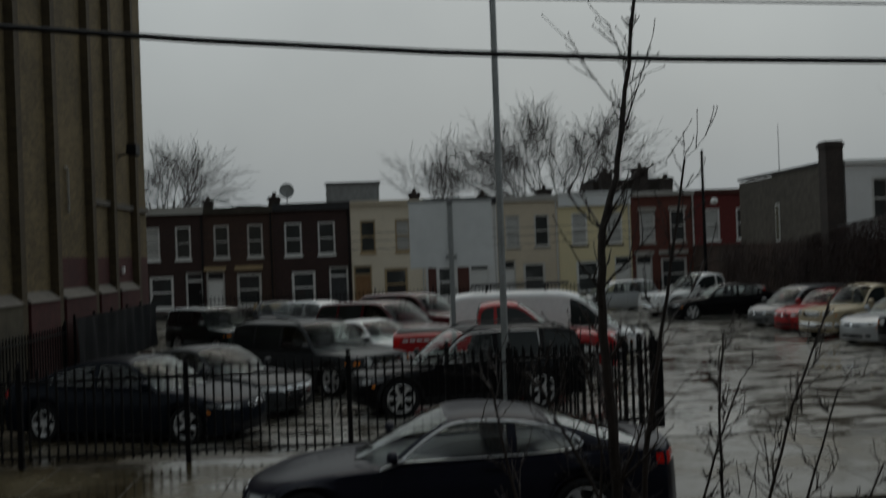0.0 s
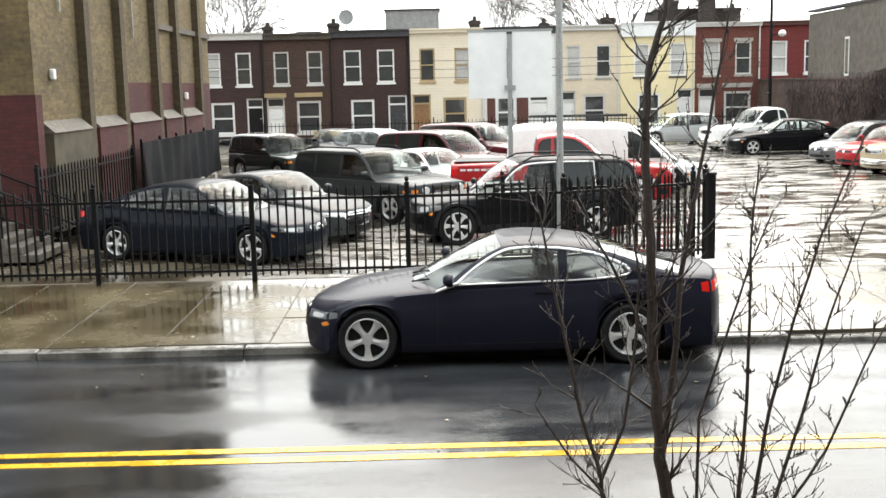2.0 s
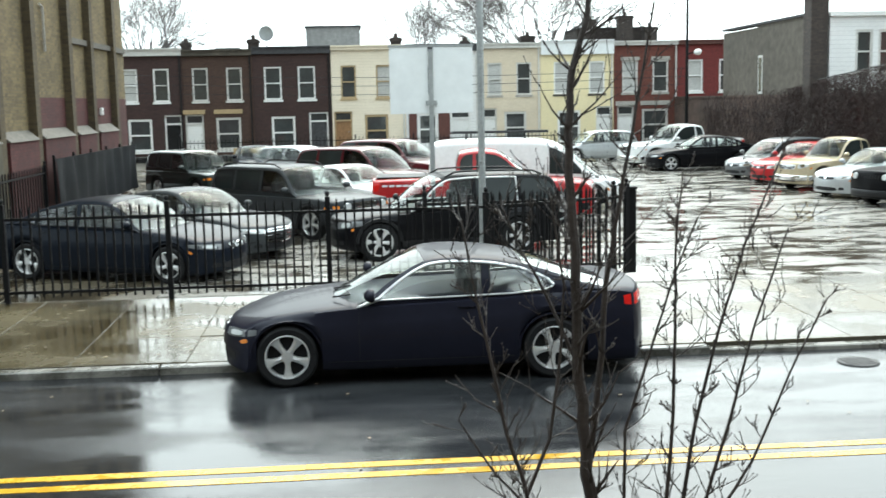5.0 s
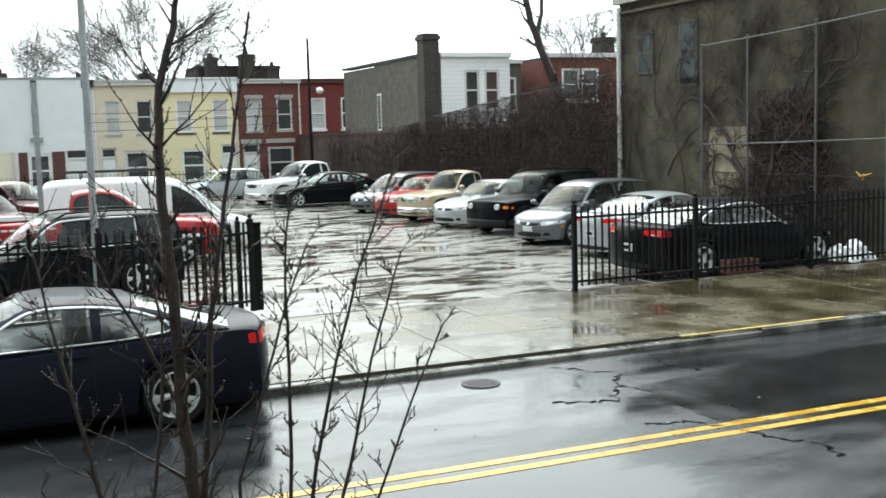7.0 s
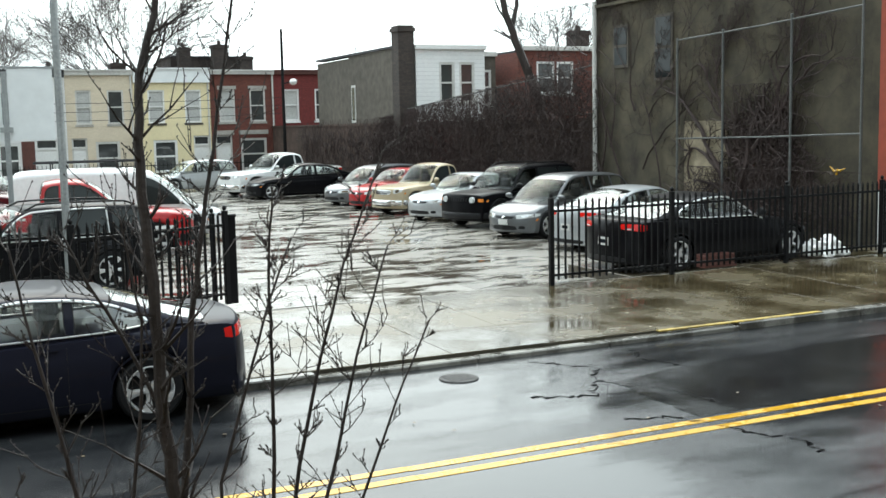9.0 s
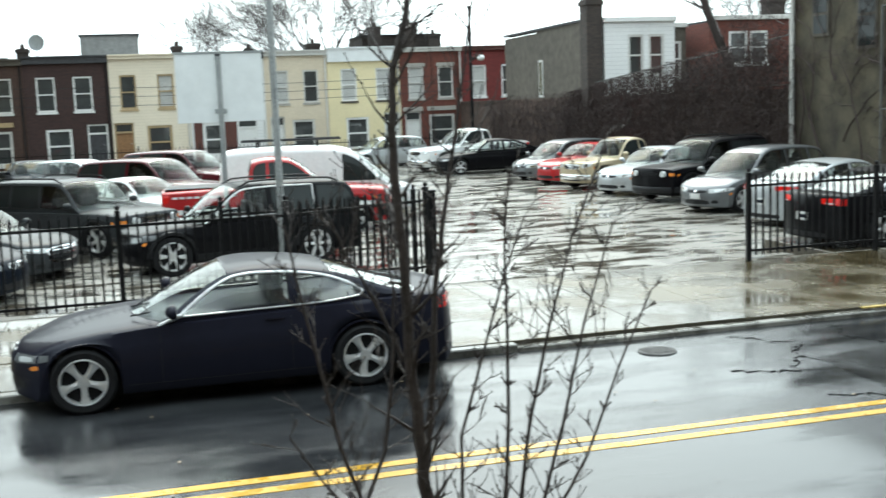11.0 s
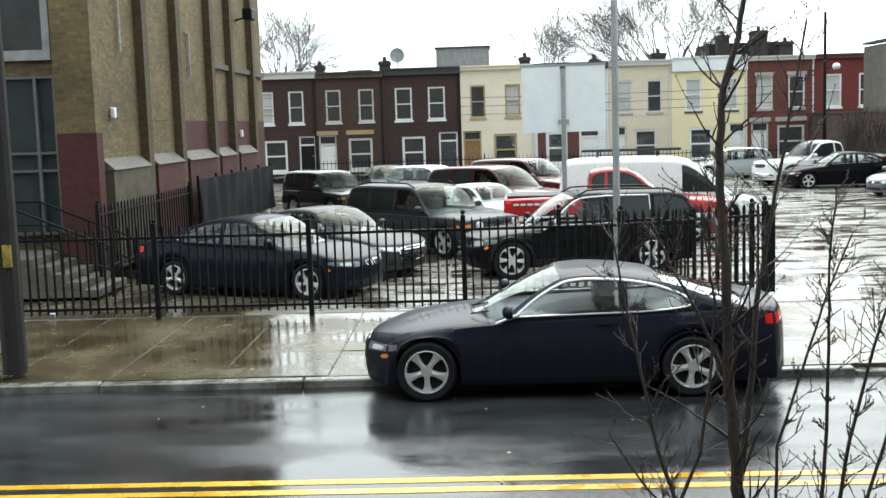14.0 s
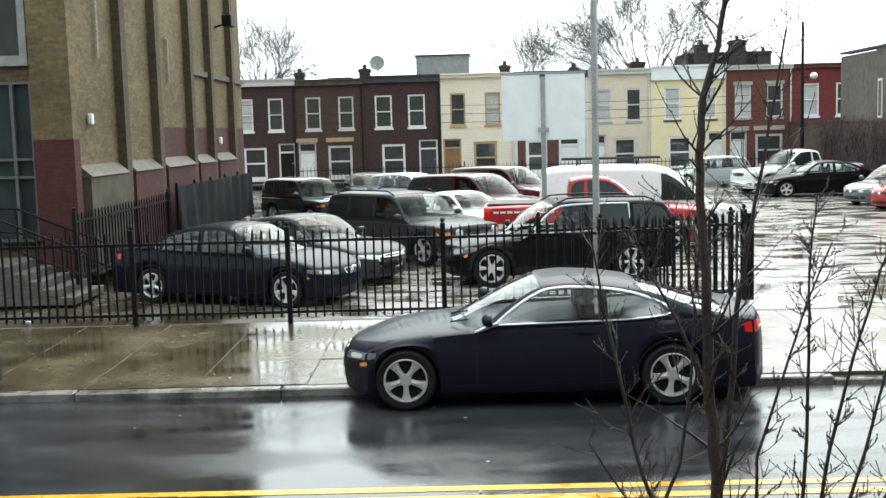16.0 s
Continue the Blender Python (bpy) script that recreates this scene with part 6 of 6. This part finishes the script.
vines("dry_vines", "dark twig litter at the foot of a wall", 18.4, 24.0, .0, 1.4, 360, 23, deep=.3, r=.009)

# scrap of yellow tape caught on the mesh
bm = bmesh.new()
for pts in ([(0, -.2, .02), (0, -.05, -.03), (0, 0, 0)], [(0, 0, 0), (0, .1, -.05), (0, .24, .06)], [(0, 0, 0), (-.02, .03, -.12)]):
    tube(bm, pts, [.012, .03, .008][:len(pts)], 5)
tp = part("tape_scrap", bm, YELLOW)
tp.location = (18.40, 18.72, 1.61)
tagged(tp, "torn scrap of yellow tape caught on wire mesh", "tape")

# white plastic bags and a crate behind the right-hand fence
rnd = random.Random(12)
for i, (x, y, s_) in enumerate(((16.35, 17.3, .19), (16.7, 17.2, .22), (17.0, 17.4, .15), (16.45, 17.0, .12), (16.85, 16.95, .1))):
    bm = bmesh.new()
    bmesh.ops.create_icosphere(bm, subdivisions=3, radius=s_)
    for v in bm.verts:
        v.co *= 1 + .6 * noise.noise(v.co * 11 + Vector((i * 3, 0, 0)))
        v.co.z = max(v.co.z * 1.1, -s_ * .55)
    b = part("rubbish_bag", bm, WHITEPAINT, smooth=False)
    b.location = (x, y, ZS - .12 + s_ * .55)
    tagged(b, "crumpled white plastic rubbish bag on the ground", "rubbish bag", "rubbish bags")
cr = thing("crate", 13.2, 16.35, ZS, "small red plastic crate under the fence", "crate")
for a, b, c, d in ((-.35, .35, -.15, -.13), (-.35, .35, .13, .15), (-.35, -.33, -.13, .13), (.33, .35, -.13, .13)):
    for k in range(3):
        part("slat", boxed(a, b, c, d, k * .08, k * .08 + .06), MAROON, cr)
tagged(part("litter", boxed(-6.2, -6.1, 16.15, 16.22, ZS, ZS + .08, .01), SILVER), "crushed drinks can on the pavement edge", "litter")

# ---- paving pieces ----
def slab_grid(parent, xs_, ys_, z0, z1, mat, seed, gap=.012, zoff=None, tilt=0.0):
    rnd = random.Random(seed)
    cache = {}
    for x0, x1 in zip(xs_, xs_[1:]):
        for y0, y1 in zip(ys_, ys_[1:]):
            key = (round(x1 - x0, 2), round(y1 - y0, 2))
            if key not in cache:
                w, d = key[0] / 2 - gap / 2, key[1] / 2 - gap / 2
                cache[key] = finish("slab", box(bmesh.new(), -w, w, -d, d, z0 - z1, 0, .003), mat)
            share("slab", cache[key], parent, ((x0 + x1) / 2, (y0 + y1) / 2, z1 + rnd.uniform(-.004, .004) + (zoff((x0 + x1) / 2, (y0 + y1) / 2) if zoff else 0)), (tilt + rnd.gauss(0, .0015), rnd.gauss(0, .0015), 0))


pv = bpy.data.objects["pavement"]
bm = bmesh.new()
sec = [(KY + .17, .03), (KY + .17, ZS - .063), (KY + 3.95, ZS - .008), (KY + 3.95, .03)]
ends = [[bm.verts.new((x, y, z)) for y, z in sec] for x in (-11.4, 17.3)]
for k in range(4):
    bm.faces.new((ends[0][k], ends[0][(k + 1) % 4], ends[1][(k + 1) % 4], ends[1][k]))
bmesh.ops.recalc_face_normals(bm, faces=bm.faces[:])
part("bedding", bm, plain("brown_joint_mortar", (0.05, 0.042, 0.025), 0.6, grain=20, vary=0.3), pv)
slab_grid(pv, [-11.45 + 1.25 * i for i in range(24)], [KY + .17, KY + 1.43, KY + 2.69, KY + 3.95], ZS - .06, ZS, CONCRETE, 1, .010, zoff=lambda x, y: -.055 + .055 * (y - KY - .17) / 3.78, tilt=math.atan2(.055, 3.78))
slab_grid(lot, [-10.2 + 2.45 * i for i in range(4)], [FY + 2.2 + 2.45 * i for i in range(17)], LZ - .06, LZ, YARD, 4, .02)
slab_grid(lot, [-2.85 + 2.45 * i for i in range(9)], [FY + 2.2 + 2.45 * i for i in range(17)], LZ - .06, LZ, LOTPAVE, 2, .024)
ramp = finish("slab", box(bmesh.new(), -1.21, 1.21, -1.06, 1.06, -.06, 0, .006), LOTPAVE)
ramp_yard = finish("slab", box(bmesh.new(), -1.21, 1.21, -1.06, 1.06, -.06, 0, .006), YARD)
for i in range(11):
    share("slab", ramp if i > 2 else ramp_yard, lot, (-8.97 + 2.45 * i, FY + 1.14, (ZS + LZ) / 2 - .004), (-math.atan2(ZS - LZ, 2.1), 0, 0))
part("slab", boxed(11.9, 18.5, FY + .27, 19.2, -.3, -.02, .01), YARD, lot)
part("slab", boxed(-160, -11.46, KY + .17, KY + 3.95, ZS - .06, ZS), CONCRETE, pv)
part("slab", boxed(17.31, 160, KY + .17, KY + 3.95, ZS - .06, ZS), CONCRETE, pv)

kb = thing("kerb", 0, KY, 0, "wet granite kerb stones along the street", "kerb", kind="structure")
x = -40.0
rnd = random.Random(3)
while x < 45:
    ln = rnd.uniform(1.5, 2.4)
    h = .092 - (.034 if 3.0 < x < 8.6 else 0)
    part("kerb_stone", boxed(x, x + ln - .012, -.005, .158, -.2, h + rnd.uniform(-.006, .004), .015), KERB, kb)
    x += ln
part("kerb_paint", boxed(8.9, 11.6, .05, .13, .09, .104), YELLOWKERB, kb, "worn yellow painted stripe")

# tan board lying before the far houses, litter and leaves
tb = tagged(part("board", boxed(-5.6, -3.9, 55.6, 55.66, LZ, LZ + .95, .01), TANPAINT), "tan plywood board leaning near the back fence", "board")
rnd = random.Random(8)
bm = bmesh.new()
for i in range(150):
    if i < 120:
        cx, cy, cz = rnd.uniform(-9, 4), rnd.uniform(12.3, 15.9), .03
        cz = ZS - .05 + .055 * (cy - KY) / 3.9
    else:
        cx, cy, cz = rnd.uniform(-4, 11), rnd.uniform(6, 12), .004
    r = rnd.uniform(.01, .026)
    a0 = rnd.uniform(0, 6)
    vs = [bm.verts.new((cx + r * rnd.uniform(.6, 1.3) * math.cos(a0 + k * 1.25), cy + r * rnd.uniform(.6, 1.3) * math.sin(a0 + k * 1.25), cz + rnd.uniform(0.004, .012))) for k in range(5)]
    bm.faces.new(vs)
tagged(part("leaf_litter", bm, plain("wet_leaf", (0.22, 0.16, 0.09), 0.5, vary=0.5)), "scattered wet leaves and paper scraps on paving", "litter", kind="stuff")
